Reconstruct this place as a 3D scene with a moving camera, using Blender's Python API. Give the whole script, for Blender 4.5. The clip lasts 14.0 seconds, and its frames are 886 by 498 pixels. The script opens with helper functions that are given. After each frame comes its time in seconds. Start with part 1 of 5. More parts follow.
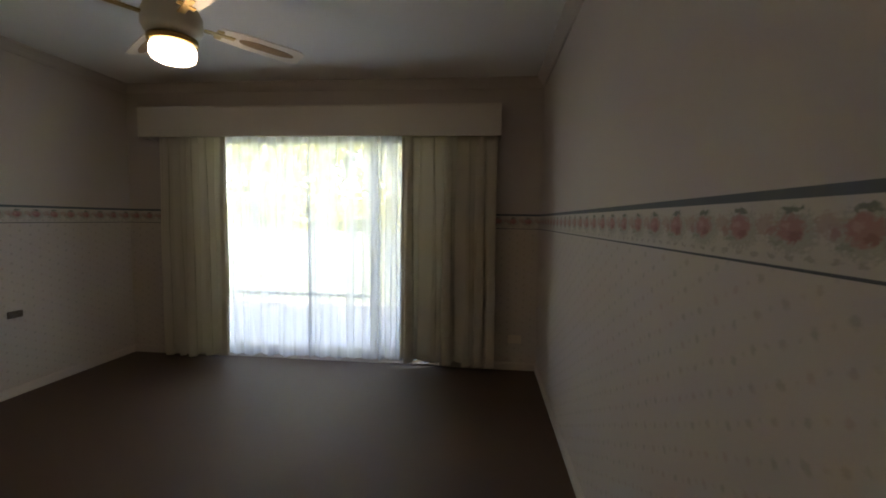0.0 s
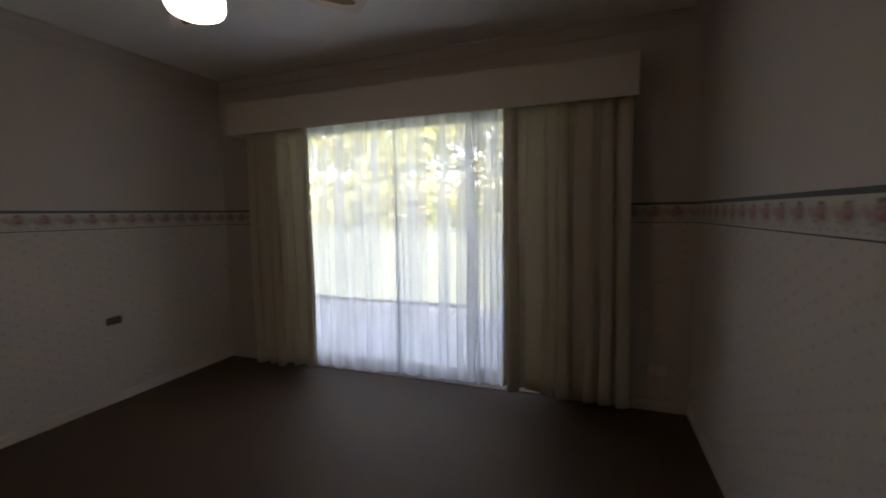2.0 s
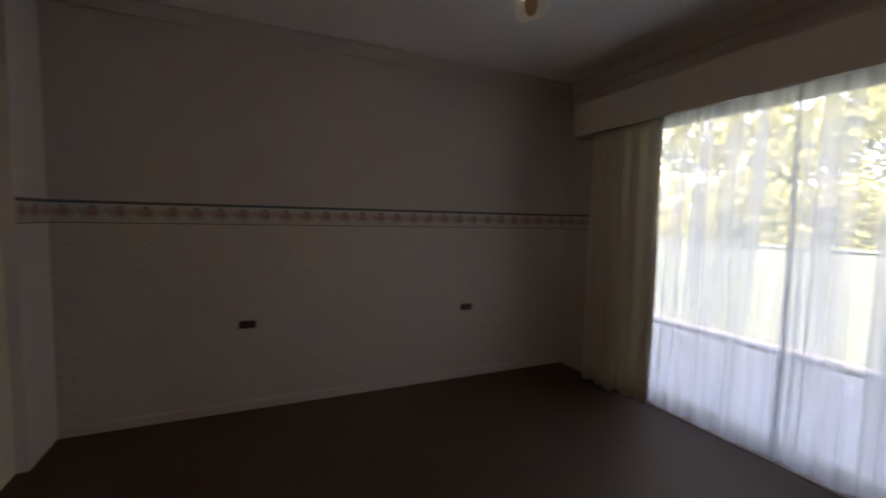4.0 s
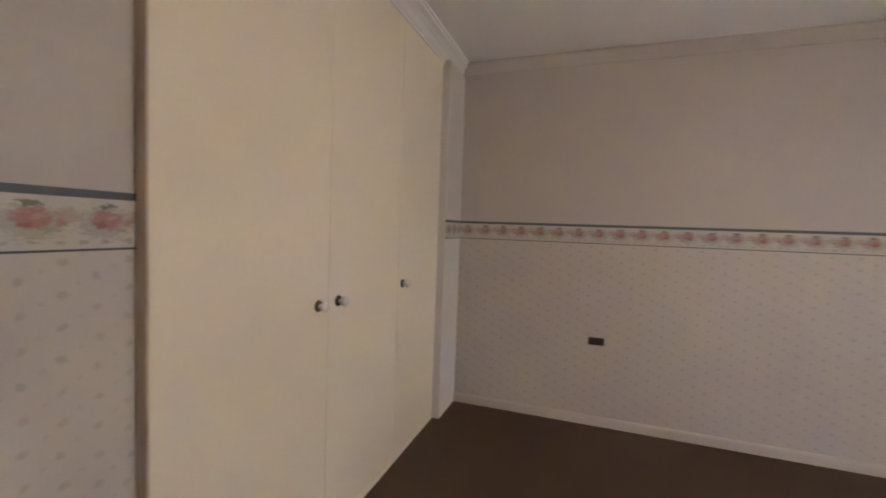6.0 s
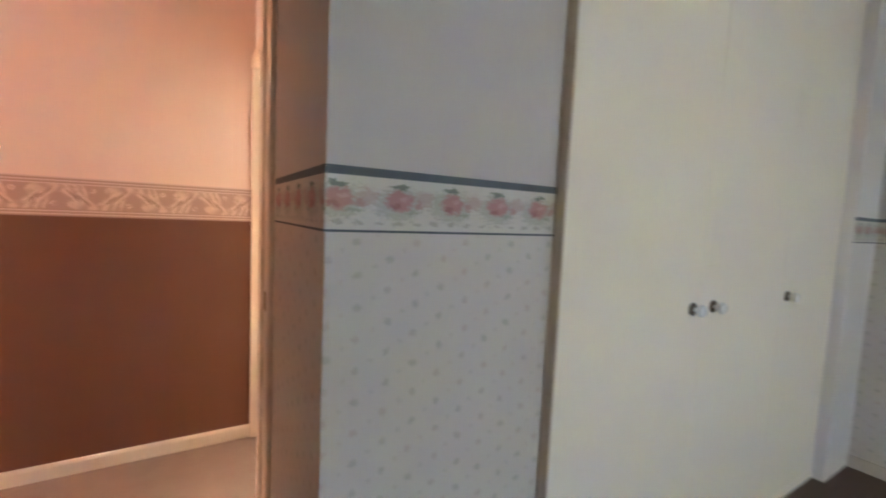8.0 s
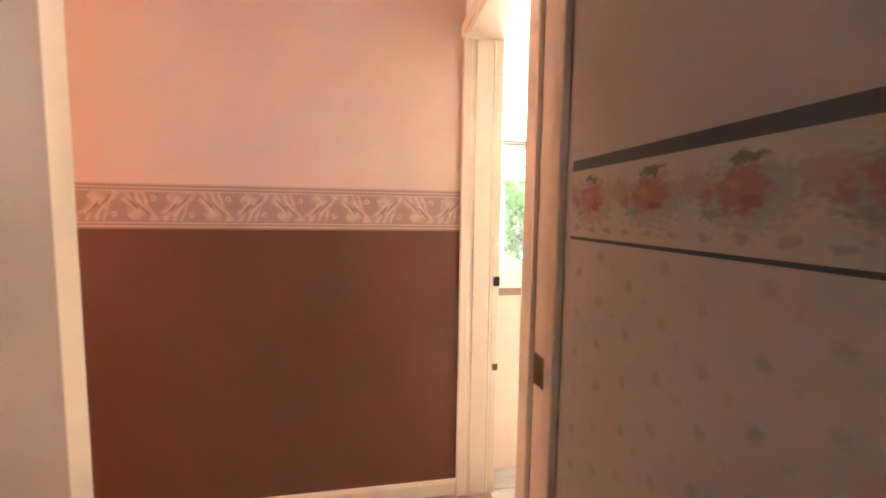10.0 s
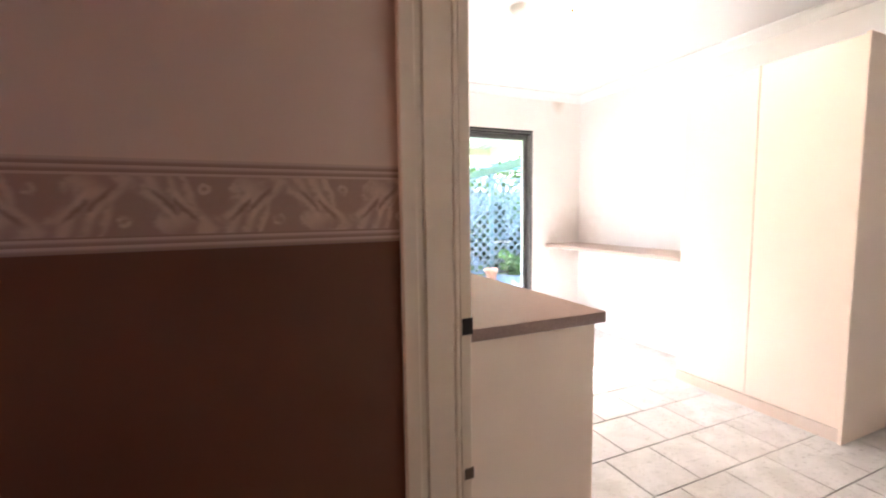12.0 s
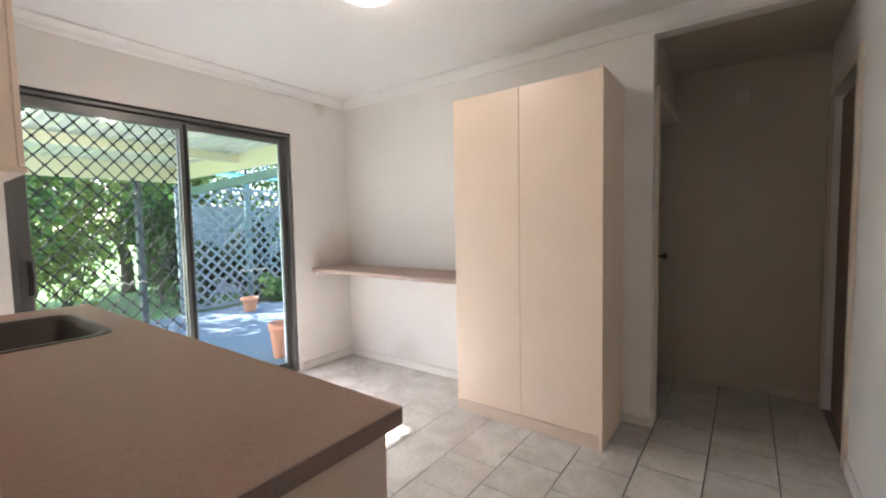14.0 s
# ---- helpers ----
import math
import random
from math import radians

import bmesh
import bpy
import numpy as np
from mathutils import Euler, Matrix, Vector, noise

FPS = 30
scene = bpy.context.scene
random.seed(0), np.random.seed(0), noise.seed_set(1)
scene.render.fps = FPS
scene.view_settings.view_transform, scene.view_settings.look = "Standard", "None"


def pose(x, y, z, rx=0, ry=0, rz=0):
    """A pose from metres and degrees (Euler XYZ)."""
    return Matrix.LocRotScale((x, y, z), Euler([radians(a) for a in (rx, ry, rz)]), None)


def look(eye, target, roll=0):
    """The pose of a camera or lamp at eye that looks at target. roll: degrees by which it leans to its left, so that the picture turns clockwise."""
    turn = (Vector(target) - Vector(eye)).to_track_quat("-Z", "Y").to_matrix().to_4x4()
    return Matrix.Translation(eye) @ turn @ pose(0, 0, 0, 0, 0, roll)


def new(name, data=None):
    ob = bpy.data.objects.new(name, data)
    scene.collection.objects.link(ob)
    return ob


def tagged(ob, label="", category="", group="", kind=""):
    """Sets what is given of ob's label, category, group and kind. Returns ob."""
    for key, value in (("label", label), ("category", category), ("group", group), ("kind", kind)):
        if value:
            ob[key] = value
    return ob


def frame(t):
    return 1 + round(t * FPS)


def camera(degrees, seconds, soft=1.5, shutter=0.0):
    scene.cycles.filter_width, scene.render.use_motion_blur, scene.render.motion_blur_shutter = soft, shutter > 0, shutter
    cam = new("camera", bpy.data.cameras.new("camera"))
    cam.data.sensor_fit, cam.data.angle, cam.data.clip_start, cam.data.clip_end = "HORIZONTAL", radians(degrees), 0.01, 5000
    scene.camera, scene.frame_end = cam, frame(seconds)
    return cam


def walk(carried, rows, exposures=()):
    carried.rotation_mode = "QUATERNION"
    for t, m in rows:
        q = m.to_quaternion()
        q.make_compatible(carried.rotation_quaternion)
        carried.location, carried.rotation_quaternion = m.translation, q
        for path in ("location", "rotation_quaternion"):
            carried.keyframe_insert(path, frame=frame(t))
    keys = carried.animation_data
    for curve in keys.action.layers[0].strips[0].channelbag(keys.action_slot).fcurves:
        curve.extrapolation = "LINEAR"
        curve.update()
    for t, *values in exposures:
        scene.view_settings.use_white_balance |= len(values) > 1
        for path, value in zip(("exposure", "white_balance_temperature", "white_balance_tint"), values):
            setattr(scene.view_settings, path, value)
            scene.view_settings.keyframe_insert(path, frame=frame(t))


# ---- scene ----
cam = camera(93.6, 14.0, 1.9, 0.4)
PATH = [
    (0, (-0.476, -3.296, 1.296), (-0.669, -1.31, 1.156), 0.9),
    (0.5, (-0.475, -3.136, 1.294), (-0.732, -1.16, 1.115), 0.3),
    (1, (-0.496, -2.93, 1.287), (-0.863, -0.971, 1.132), 0.8),
    (1.5, (-0.586, -2.765, 1.29), (-1.075, -0.832, 1.128), -0.2),
    (2, (-0.601, -2.628, 1.306), (-1.274, -0.752, 1.133), -0.8),
    (2.5, (-0.604, -2.483, 1.287), (-1.644, -0.783, 1.121), 1.4),
    (3, (-0.618, -2.39, 1.304), (-1.973, -0.926, 1.153), 1.5),
    (3.5, (-0.679, -2.334, 1.279), (-2.251, -1.103, 1.152), 0.9),
    (4, (-0.797, -2.268, 1.301), (-2.613, -1.443, 1.151), 1.3),
    (4.2, (-0.838, -2.263, 1.267), (-2.716, -1.587, 1.143), 1.6),
    (6.3, (-0.804, -2.403, 1.303), (-2.617, -3.242, 1.198), 1.7),
    (6.5, (-0.784, -2.401, 1.301), (-2.543, -3.348, 1.2), 1.6),
    (7, (-0.74, -2.421, 1.297), (-2.334, -3.626, 1.201), 1.9),
    (7.5, (-0.7, -2.476, 1.285), (-2.041, -3.954, 1.156), 1.8),
    (8, (-0.673, -2.592, 1.265), (-1.705, -4.298, 1.109), 2.6),
    (8.5, (-0.626, -2.79, 1.279), (-1.34, -4.655, 1.169), 1.3),
    (9, (-0.56, -2.933, 1.277), (-1.028, -4.871, 1.117), 1.0),
    (9.2, (-0.548, -2.993, 1.268), (-0.902, -4.954, 1.097), 0.9),
    (11.5, (-0.591, -3.905, 1.265), (-1.115, -5.825, 1.063), -1.1),
    (12, (-0.659, -4.096, 1.256), (-1.436, -5.931, 1.078), -0.8),
    (12.5, (-0.771, -4.256, 1.278), (-1.789, -5.973, 1.161), -0.5),
    (13, (-0.867, -4.35, 1.282), (-2.144, -5.881, 1.118), 0.4),
    (13.5, (-0.969, -4.487, 1.291), (-2.508, -5.757, 1.159), -1.6),
    (14, (-1.075, -4.582, 1.289), (-2.687, -5.76, 1.164), -1.1),
]
EXPOSURES = [(0, 4.22, 9500, 24), (1, 4.12, 9500, 27), (2.5, 3.5, 8900, 34), (4.2, 3.6, 9000, 38), (6.3, 5.85, 9600, 35), (7.5, 5.95, 7800, 24), (8.5, 6.1, 6800, 18), (9.2, 6.1, 6800, 19), (11.5, 5.0, 6500, 14), (12, 4.0, 6000, 20), (12.5, 3.5, 5600, 18), (13, 3.2, 5650, 15), (14, 2.72, 5950, 16)]
walk(cam, [(t, look(eye, target, roll)) for t, eye, target, roll in PATH], EXPOSURES)

# ---- light ----
SUN_EL, SUN_X, SUN_Y = 45.0, 0.552, -0.833
world = bpy.data.worlds.new("sky")
scene.world = world
world.use_nodes = True
wn = world.node_tree.nodes
sky = wn.new("ShaderNodeTexSky")
sky.sky_type = "NISHITA"
sky.sun_disc = False
sky.sun_elevation = radians(SUN_EL)
sky.sun_rotation = math.atan2(SUN_X, SUN_Y)
wn["Background"].inputs[1].default_value = 0.15
world.node_tree.links.new(sky.outputs[0], wn["Background"].inputs[0])

sun = new("sun", bpy.data.lights.new("sun", "SUN"))
sun.data.energy, sun.data.angle, sun.data.color = 5.0, radians(0.5), (1.0, 0.95, 0.86)
c_el = math.cos(radians(SUN_EL))
sun.matrix_world = look((SUN_X * c_el * 30, SUN_Y * c_el * 30, math.sin(radians(SUN_EL)) * 30), (0, 0, 0))


def lamp(name, place, watts, colour, radius):
    ob = new(name, bpy.data.lights.new(name, "POINT"))
    ob.data.energy, ob.data.color, ob.data.shadow_soft_size = watts, colour, radius
    ob.location = place
    return ob


# Added fill light, out of view down the hall, to brighten its walls.
HALL_FILL = (2.9, -4.55, 2.25)
lamp("hall_fill", HALL_FILL, 2.0, (1.0, 0.67, 0.50), 0.09)


# ---- materials ----
def mat(name, base=(0.8, 0.8, 0.8), rough=0.6, metal=0.0):
    m = bpy.data.materials.new(name)
    m.use_nodes = True
    b = m.node_tree.nodes["Principled BSDF"]
    b.inputs["Base Color"].default_value = (*base, 1)
    b.inputs["Roughness"].default_value = rough
    b.inputs["Metallic"].default_value = metal
    return m


class Net:
    """Short hand for node trees."""

    def __init__(self, m):
        self.m, self.t = m, m.node_tree
        self.b = m.node_tree.nodes["Principled BSDF"]

    def n(self, kind, **kw):
        node = self.t.nodes.new("ShaderNode" + kind)
        for k, v in kw.items():
            setattr(node, k, v)
        return node

    def link(self, a, b):
        self.t.links.new(a, b)

    def val(self, socket, v):
        if isinstance(v, bpy.types.NodeSocket):
            self.link(v, socket)
        elif isinstance(v, tuple) and len(v) == 3 and socket.type == "RGBA":
            socket.default_value = (*v, 1)
        else:
            socket.default_value = v

    def math(self, op, a, b=0.0, c=0.0):
        node = self.n("Math", operation=op)
        for s, v in zip(node.inputs, (a, b, c)):
            self.val(s, v)
        return node.outputs[0]

    def mix(self, f, a, b):
        node = self.n("MixRGB")
        for s, v in zip(node.inputs, (f, a, b)):
            self.val(s, v)
        return node.outputs[0]

    def noise(self, scale, vector=None, detail=3.0, rough=0.55, distort=0.0):
        node = self.n("TexNoise")
        for key, v in (("Scale", scale), ("Detail", detail), ("Roughness", rough), ("Distortion", distort)):
            node.inputs[key].default_value = v
        if vector is not None:
            self.link(vector, node.inputs["Vector"])
        return node.outputs["Fac"]

    def step(self, v, lo, hi, a=0.0, b=1.0):
        node = self.n("MapRange", interpolation_type="SMOOTHSTEP")
        for s, x in zip(node.inputs[:5], (v, lo, hi, a, b)):
            self.val(s, x)
        return node.outputs[0]

    def obj(self):
        return self.n("TexCoord").outputs["Object"]

    def uv(self):
        return self.n("TexCoord").outputs["UV"]

    def split(self, v):
        node = self.n("SeparateXYZ")
        self.link(v, node.inputs[0])
        return node.outputs

    def join(self, x, y, z=0.0):
        node = self.n("CombineXYZ")
        for s, v in zip(node.inputs, (x, y, z)):
            self.val(s, v)
        return node.outputs[0]

    def bump(self, h, strength=0.2, dist=0.002):
        node = self.n("Bump")
        node.inputs["Strength"].default_value = strength
        node.inputs["Distance"].default_value = dist
        self.link(h, node.inputs["Height"])
        self.link(node.outputs[0], self.b.inputs["Normal"])

    def base(self, c):
        self.val(self.b.inputs["Base Color"], c)


def shades(c, k):
    return tuple(min(1.0, v * k) for v in c)


def painted(name, c, rough=0.55, grain=180.0, amount=0.06, bump=0.12):
    """Rolled paint or lacquer, with faint stains and a fine grain."""
    m = mat(name, c, rough)
    g = Net(m)
    o = g.obj()
    big, fine = g.noise(2.3, o, 4), g.noise(grain, o, 2)
    g.base(g.mix(g.math("ADD", g.math("MULTIPLY", big, 0.7), g.math("MULTIPLY", fine, 0.3)), shades(c, 1 - amount), shades(c, 1 + amount)))
    g.val(g.b.inputs["Roughness"], g.step(big, 0.3, 0.7, rough - 0.06, rough + 0.08))
    g.bump(fine, bump, 0.001)
    return m


def wallpaper():
    """Plain cream paper above the border, small sprigs on a cream ground below it."""
    m = mat("bedroom_wallpaper", (0.72, 0.68, 0.6), 0.7)
    g = Net(m)
    o = g.obj()
    x, y, z = g.split(o)
    u = g.math("ADD", x, y)
    plane = g.join(u, z)
    rag = g.noise(170.0, plane, 3, 0.7)
    drift = g.noise(14.0, plane, 2)

    def dots(su, sv, r):
        a = g.math("MULTIPLY", g.math("SUBTRACT", g.math("FRACT", g.math("ADD", g.math("DIVIDE", u, 0.129), g.math("ADD", g.math("MULTIPLY", drift, 0.26), su))), 0.5), 0.129)
        b = g.math("MULTIPLY", g.math("SUBTRACT", g.math("FRACT", g.math("ADD", g.math("DIVIDE", z, 0.0655), g.math("ADD", g.math("MULTIPLY", drift, 0.2), sv))), 0.5), 0.0655)
        d = g.math("SQRT", g.math("ADD", g.math("MULTIPLY", a, a), g.math("MULTIPLY", b, b)))
        return g.step(g.math("ADD", d, g.math("MULTIPLY", g.math("SUBTRACT", rag, 0.5), 0.022)), r, r * 0.35)

    strong = g.math("MAXIMUM", dots(0.0, 0.0, 0.012), dots(0.5, 0.5, 0.012))
    weak = g.math("MAXIMUM", dots(0.25, 0.72, 0.0072), dots(0.76, 0.22, 0.0072))
    sprig = g.math("MAXIMUM", strong, g.math("MULTIPLY", weak, 0.55))
    below = g.math("LESS_THAN", z, 1.29)
    sprig = g.math("MULTIPLY", g.math("MULTIPLY", sprig, below), 0.48)
    tint = g.mix(g.step(g.noise(9.0, plane, 1), 0.42, 0.6), (0.30, 0.31, 0.24), (0.46, 0.33, 0.28))
    big = g.noise(1.7, o, 4)
    ground = g.mix(big, (0.52, 0.473, 0.423), (0.585, 0.535, 0.485))
    top = g.mix(big, (0.49, 0.445, 0.408), (0.55, 0.50, 0.463))
    g.base(g.mix(sprig, g.mix(below, top, ground), tint))
    fine = g.noise(260.0, o, 2)
    g.bump(fine, 0.15, 0.001)
    return m


def rose_border():
    """Printed border: slate band, roses and leaves on cream, a thin slate line. UV: metres along, 0 to 1 up."""
    m = mat("rose_border", (0.7, 0.66, 0.58), 0.65)
    g = Net(m)
    uv = g.uv()
    u, v, _ = g.split(uv)
    flat = g.join(u, g.math("MULTIPLY", v, 0.128))
    wob = g.noise(150.0, flat, 3)
    wob2 = g.noise(30.0, flat, 2)
    u = g.math("ADD", u, g.math("MULTIPLY", g.math("SUBTRACT", g.noise(42.0, flat, 3, 0.6), 0.5), 0.026))
    vw = g.math("ADD", v, g.math("MULTIPLY", g.math("SUBTRACT", g.noise(58.0, flat, 3, 0.6), 0.5), 0.22))

    def blob(period, shift, cv, ru, rv, rag):
        a = g.math("SUBTRACT", g.math("FRACT", g.math("DIVIDE", g.math("ADD", u, shift), period)), 0.5)
        a = g.math("DIVIDE", g.math("MULTIPLY", a, period), ru)
        b = g.math("DIVIDE", g.math("SUBTRACT", vw, cv), rv)
        d = g.math("SQRT", g.math("ADD", g.math("MULTIPLY", a, a), g.math("MULTIPLY", b, b)))
        return g.math("ADD", d, g.math("MULTIPLY", g.math("SUBTRACT", wob, 0.5), rag))

    c = g.mix(wob2, (0.50, 0.472, 0.42), (0.57, 0.54, 0.485))
    P = 0.129
    c = g.mix(g.math("MULTIPLY", g.step(blob(P, 0.0, 0.47, 0.060, 0.30, 1.6), 1.1, 0.7), 0.6), c, (0.31, 0.31, 0.26))
    c = g.mix(g.math("MULTIPLY", g.step(blob(P, 0.060, 0.56, 0.030, 0.17, 1.2), 1.0, 0.5), 0.75), c, (0.42, 0.30, 0.26))
    c = g.mix(g.math("MULTIPLY", g.step(blob(P, 0.046, 0.46, 0.013, 0.09, 1.2), 1.0, 0.5), 0.7), c, (0.40, 0.21, 0.185))
    c = g.mix(g.math("MULTIPLY", g.step(blob(P, 0.002, 0.51, 0.037, 0.215, 0.9), 1.0, 0.6), 0.95), c, (0.42, 0.21, 0.19))
    c = g.mix(g.math("MULTIPLY", g.step(blob(P, 0.012, 0.55, 0.012, 0.06, 1.4), 1.0, 0.5), 0.55), c, (0.54, 0.36, 0.32))
    c = g.mix(g.math("MULTIPLY", g.step(blob(P, -0.008, 0.42, 0.016, 0.075, 1.4), 1.0, 0.5), 0.7), c, (0.29, 0.12, 0.115))
    c = g.mix(g.math("MULTIPLY", g.step(blob(P, 0.0, 0.735, 0.024, 0.055, 1.2), 1.0, 0.6), 0.9), c, (0.15, 0.18, 0.145))
    c = g.mix(g.math("MULTIPLY", g.step(blob(P, 0.03, 0.33, 0.020, 0.04, 1.4), 1.0, 0.6), 0.55), c, (0.24, 0.26, 0.21))
    c = g.mix(g.math("MULTIPLY", g.step(blob(0.043, 0.0, 0.15, 0.013, 0.04, 1.3), 1.0, 0.6), 0.6), c, (0.30, 0.28, 0.24))
    c = g.mix(g.math("GREATER_THAN", v, 0.865), c, (0.085, 0.108, 0.125))
    c = g.mix(g.math("LESS_THAN", v, 0.04), c, (0.065, 0.082, 0.096))
    g.base(c)
    g.bump(wob, 0.1, 0.001)
    return m


def scroll_border():
    """Printed moulding border: acanthus leaves winding round dark bosses, between ruled lines, in pinkish beige."""
    m = mat("scroll_border", (0.515, 0.357, 0.297), 0.6)
    g = Net(m)
    uv = g.uv()
    u, v, _ = g.split(uv)
    flat = g.join(u, g.math("MULTIPLY", v, 0.172))
    wob = g.noise(34.0, flat, 4, 0.6, 0.6)
    fine = g.noise(130.0, flat, 3, 0.6, 0.8)
    P = 0.132
    uu = g.math("ADD", u, -0.006)
    cell = g.math("ROUND", g.math("DIVIDE", uu, P))
    a = g.math("SUBTRACT", uu, g.math("MULTIPLY", cell, P))
    side = g.math("SUBTRACT", 1.0, g.math("MULTIPLY", g.math("FLOORED_MODULO", cell, 2.0), 2.0))
    b = g.math("MULTIPLY", g.math("MULTIPLY", g.math("SUBTRACT", v, 0.5), 0.172), side)
    turn = g.math("MULTIPLY", a, math.pi / P)
    vine = g.math("MULTIPLY", g.math("COSINE", turn), -0.047)
    slope = g.math("MULTIPLY", g.math("SINE", turn), 0.047 * math.pi / P)
    d = g.math("DIVIDE", g.math("SUBTRACT", b, vine), g.math("SQRT", g.math("ADD", 1.0, g.math("MULTIPLY", slope, slope))))
    away = g.math("ABSOLUTE", d)

    def ring(du, dv):
        x, y = g.math("SUBTRACT", a, du), g.math("SUBTRACT", b, dv)
        x = g.math("ADD", x, g.math("MULTIPLY", g.math("SUBTRACT", wob, 0.5), 0.022))
        y = g.math("ADD", y, g.math("MULTIPLY", g.math("SUBTRACT", fine, 0.5), 0.008))
        return g.math("SQRT", g.math("ADD", g.math("MULTIPLY", x, x), g.math("MULTIPLY", y, y)))

    # leaf lobes: streaks that slant back from the rib
    lobe = g.math("SINE", g.math("ADD", g.math("ADD", g.math("MULTIPLY", uu, 2 * math.pi / 0.044), g.math("MULTIPLY", away, 120.0)), g.math("MULTIPLY", wob, 5.0)))
    shade = g.math("ADD", g.math("MULTIPLY", lobe, 0.16), wob)
    c = g.mix(g.step(shade, 0.22, 0.78), (0.42, 0.285, 0.228), (0.63, 0.46, 0.38))
    ground = g.mix(fine, (0.385, 0.256, 0.202), (0.45, 0.305, 0.244))
    boss = ring(0.0, 0.008)
    c = g.mix(g.step(boss, 0.037, 0.025), c, ground)
    reach = g.math("ADD", 0.044, g.math("ADD", g.math("MULTIPLY", lobe, 0.008), g.math("MULTIPLY", g.math("SUBTRACT", fine, 0.5), 0.03)))
    c = g.mix(g.step(g.math("SUBTRACT", away, reach), 0.0, 0.010), c, ground)
    lean = g.step(g.math("ABSOLUTE", g.math("SINE", turn)), 0.35, 0.9)
    rib = g.math("ADD", g.math("SUBTRACT", d, 0.006), g.math("MULTIPLY", g.math("SUBTRACT", fine, 0.5), 0.012))
    c = g.mix(g.math("MULTIPLY", g.math("MULTIPLY", g.step(g.math("ABSOLUTE", rib), 0.006, 0.0005), lean), 0.8), c, (0.27, 0.165, 0.12))
    c = g.mix(g.math("MULTIPLY", g.math("MULTIPLY", g.step(g.math("ABSOLUTE", g.math("SUBTRACT", rib, 0.010)), 0.008, 0.001), lean), 0.55), c, (0.74, 0.56, 0.47))
    curl = g.math("ABSOLUTE", g.math("SUBTRACT", ring(-0.013, 0.030), 0.008))
    c = g.mix(g.math("MULTIPLY", g.step(curl, 0.006, 0.001), g.step(wob, 0.42, 0.6, 0.1, 0.7)), c, (0.74, 0.56, 0.47))
    inside = g.math("MULTIPLY", g.math("GREATER_THAN", v, 0.175), g.math("LESS_THAN", v, 0.815))
    lines = g.math("FRACT", g.math("MULTIPLY", v, 13.0))
    ruled = g.mix(g.step(lines, 0.25, 0.8), (0.36, 0.235, 0.19), (0.62, 0.46, 0.385))
    g.base(g.mix(inside, ruled, c))
    g.bump(g.math("ADD", shade, g.math("MULTIPLY", lines, 0.5)), 0.15, 0.001)
    return m


def carpet_mat():
    m = mat("brown_carpet", (0.06, 0.045, 0.038), 0.95)
    g = Net(m)
    o = g.obj()
    fine, big = g.noise(420.0, o, 3, 0.7), g.noise(3.0, o, 4)
    c = g.mix(fine, (0.034, 0.019, 0.012), (0.10, 0.060, 0.041))
    g.base(g.mix(g.math("MULTIPLY", big, 0.35), c, (0.085, 0.053, 0.038)))
    g.bump(fine, 0.45, 0.004)
    g.b.inputs["Roughness"].default_value = 0.58
    g.b.inputs["Specular IOR Level"].default_value = 0.7
    g.b.inputs["Specular Tint"].default_value = (0.95, 0.78, 0.62, 1)
    return m


def cloth(name, c, dark):
    m = mat(name, c, 0.9)
    g = Net(m)
    o = g.obj()
    x, y, z = g.split(o)
    weave = g.noise(1.0, g.join(g.math("MULTIPLY", x, 260), g.math("MULTIPLY", y, 260), g.math("MULTIPLY", z, 900)), 2)
    big = g.noise(4.0, o, 3)
    g.base(g.mix(g.math("ADD", g.math("MULTIPLY", weave, 0.6), g.math("MULTIPLY", big, 0.4)), dark, c))
    g.bump(weave, 0.25, 0.001)
    g.b.inputs["Sheen Weight"].default_value = 0.2
    thin = g.n("BsdfTranslucent")
    thin.inputs[0].default_value = (0.72, 0.70, 0.58, 1)
    both = g.n("MixShader")
    both.inputs[0].default_value = 0.36
    out = m.node_tree.nodes["Material Output"]
    g.link(g.b.outputs[0], both.inputs[1])
    g.link(thin.outputs[0], both.inputs[2])
    g.link(both.outputs[0], out.inputs[0])
    return m


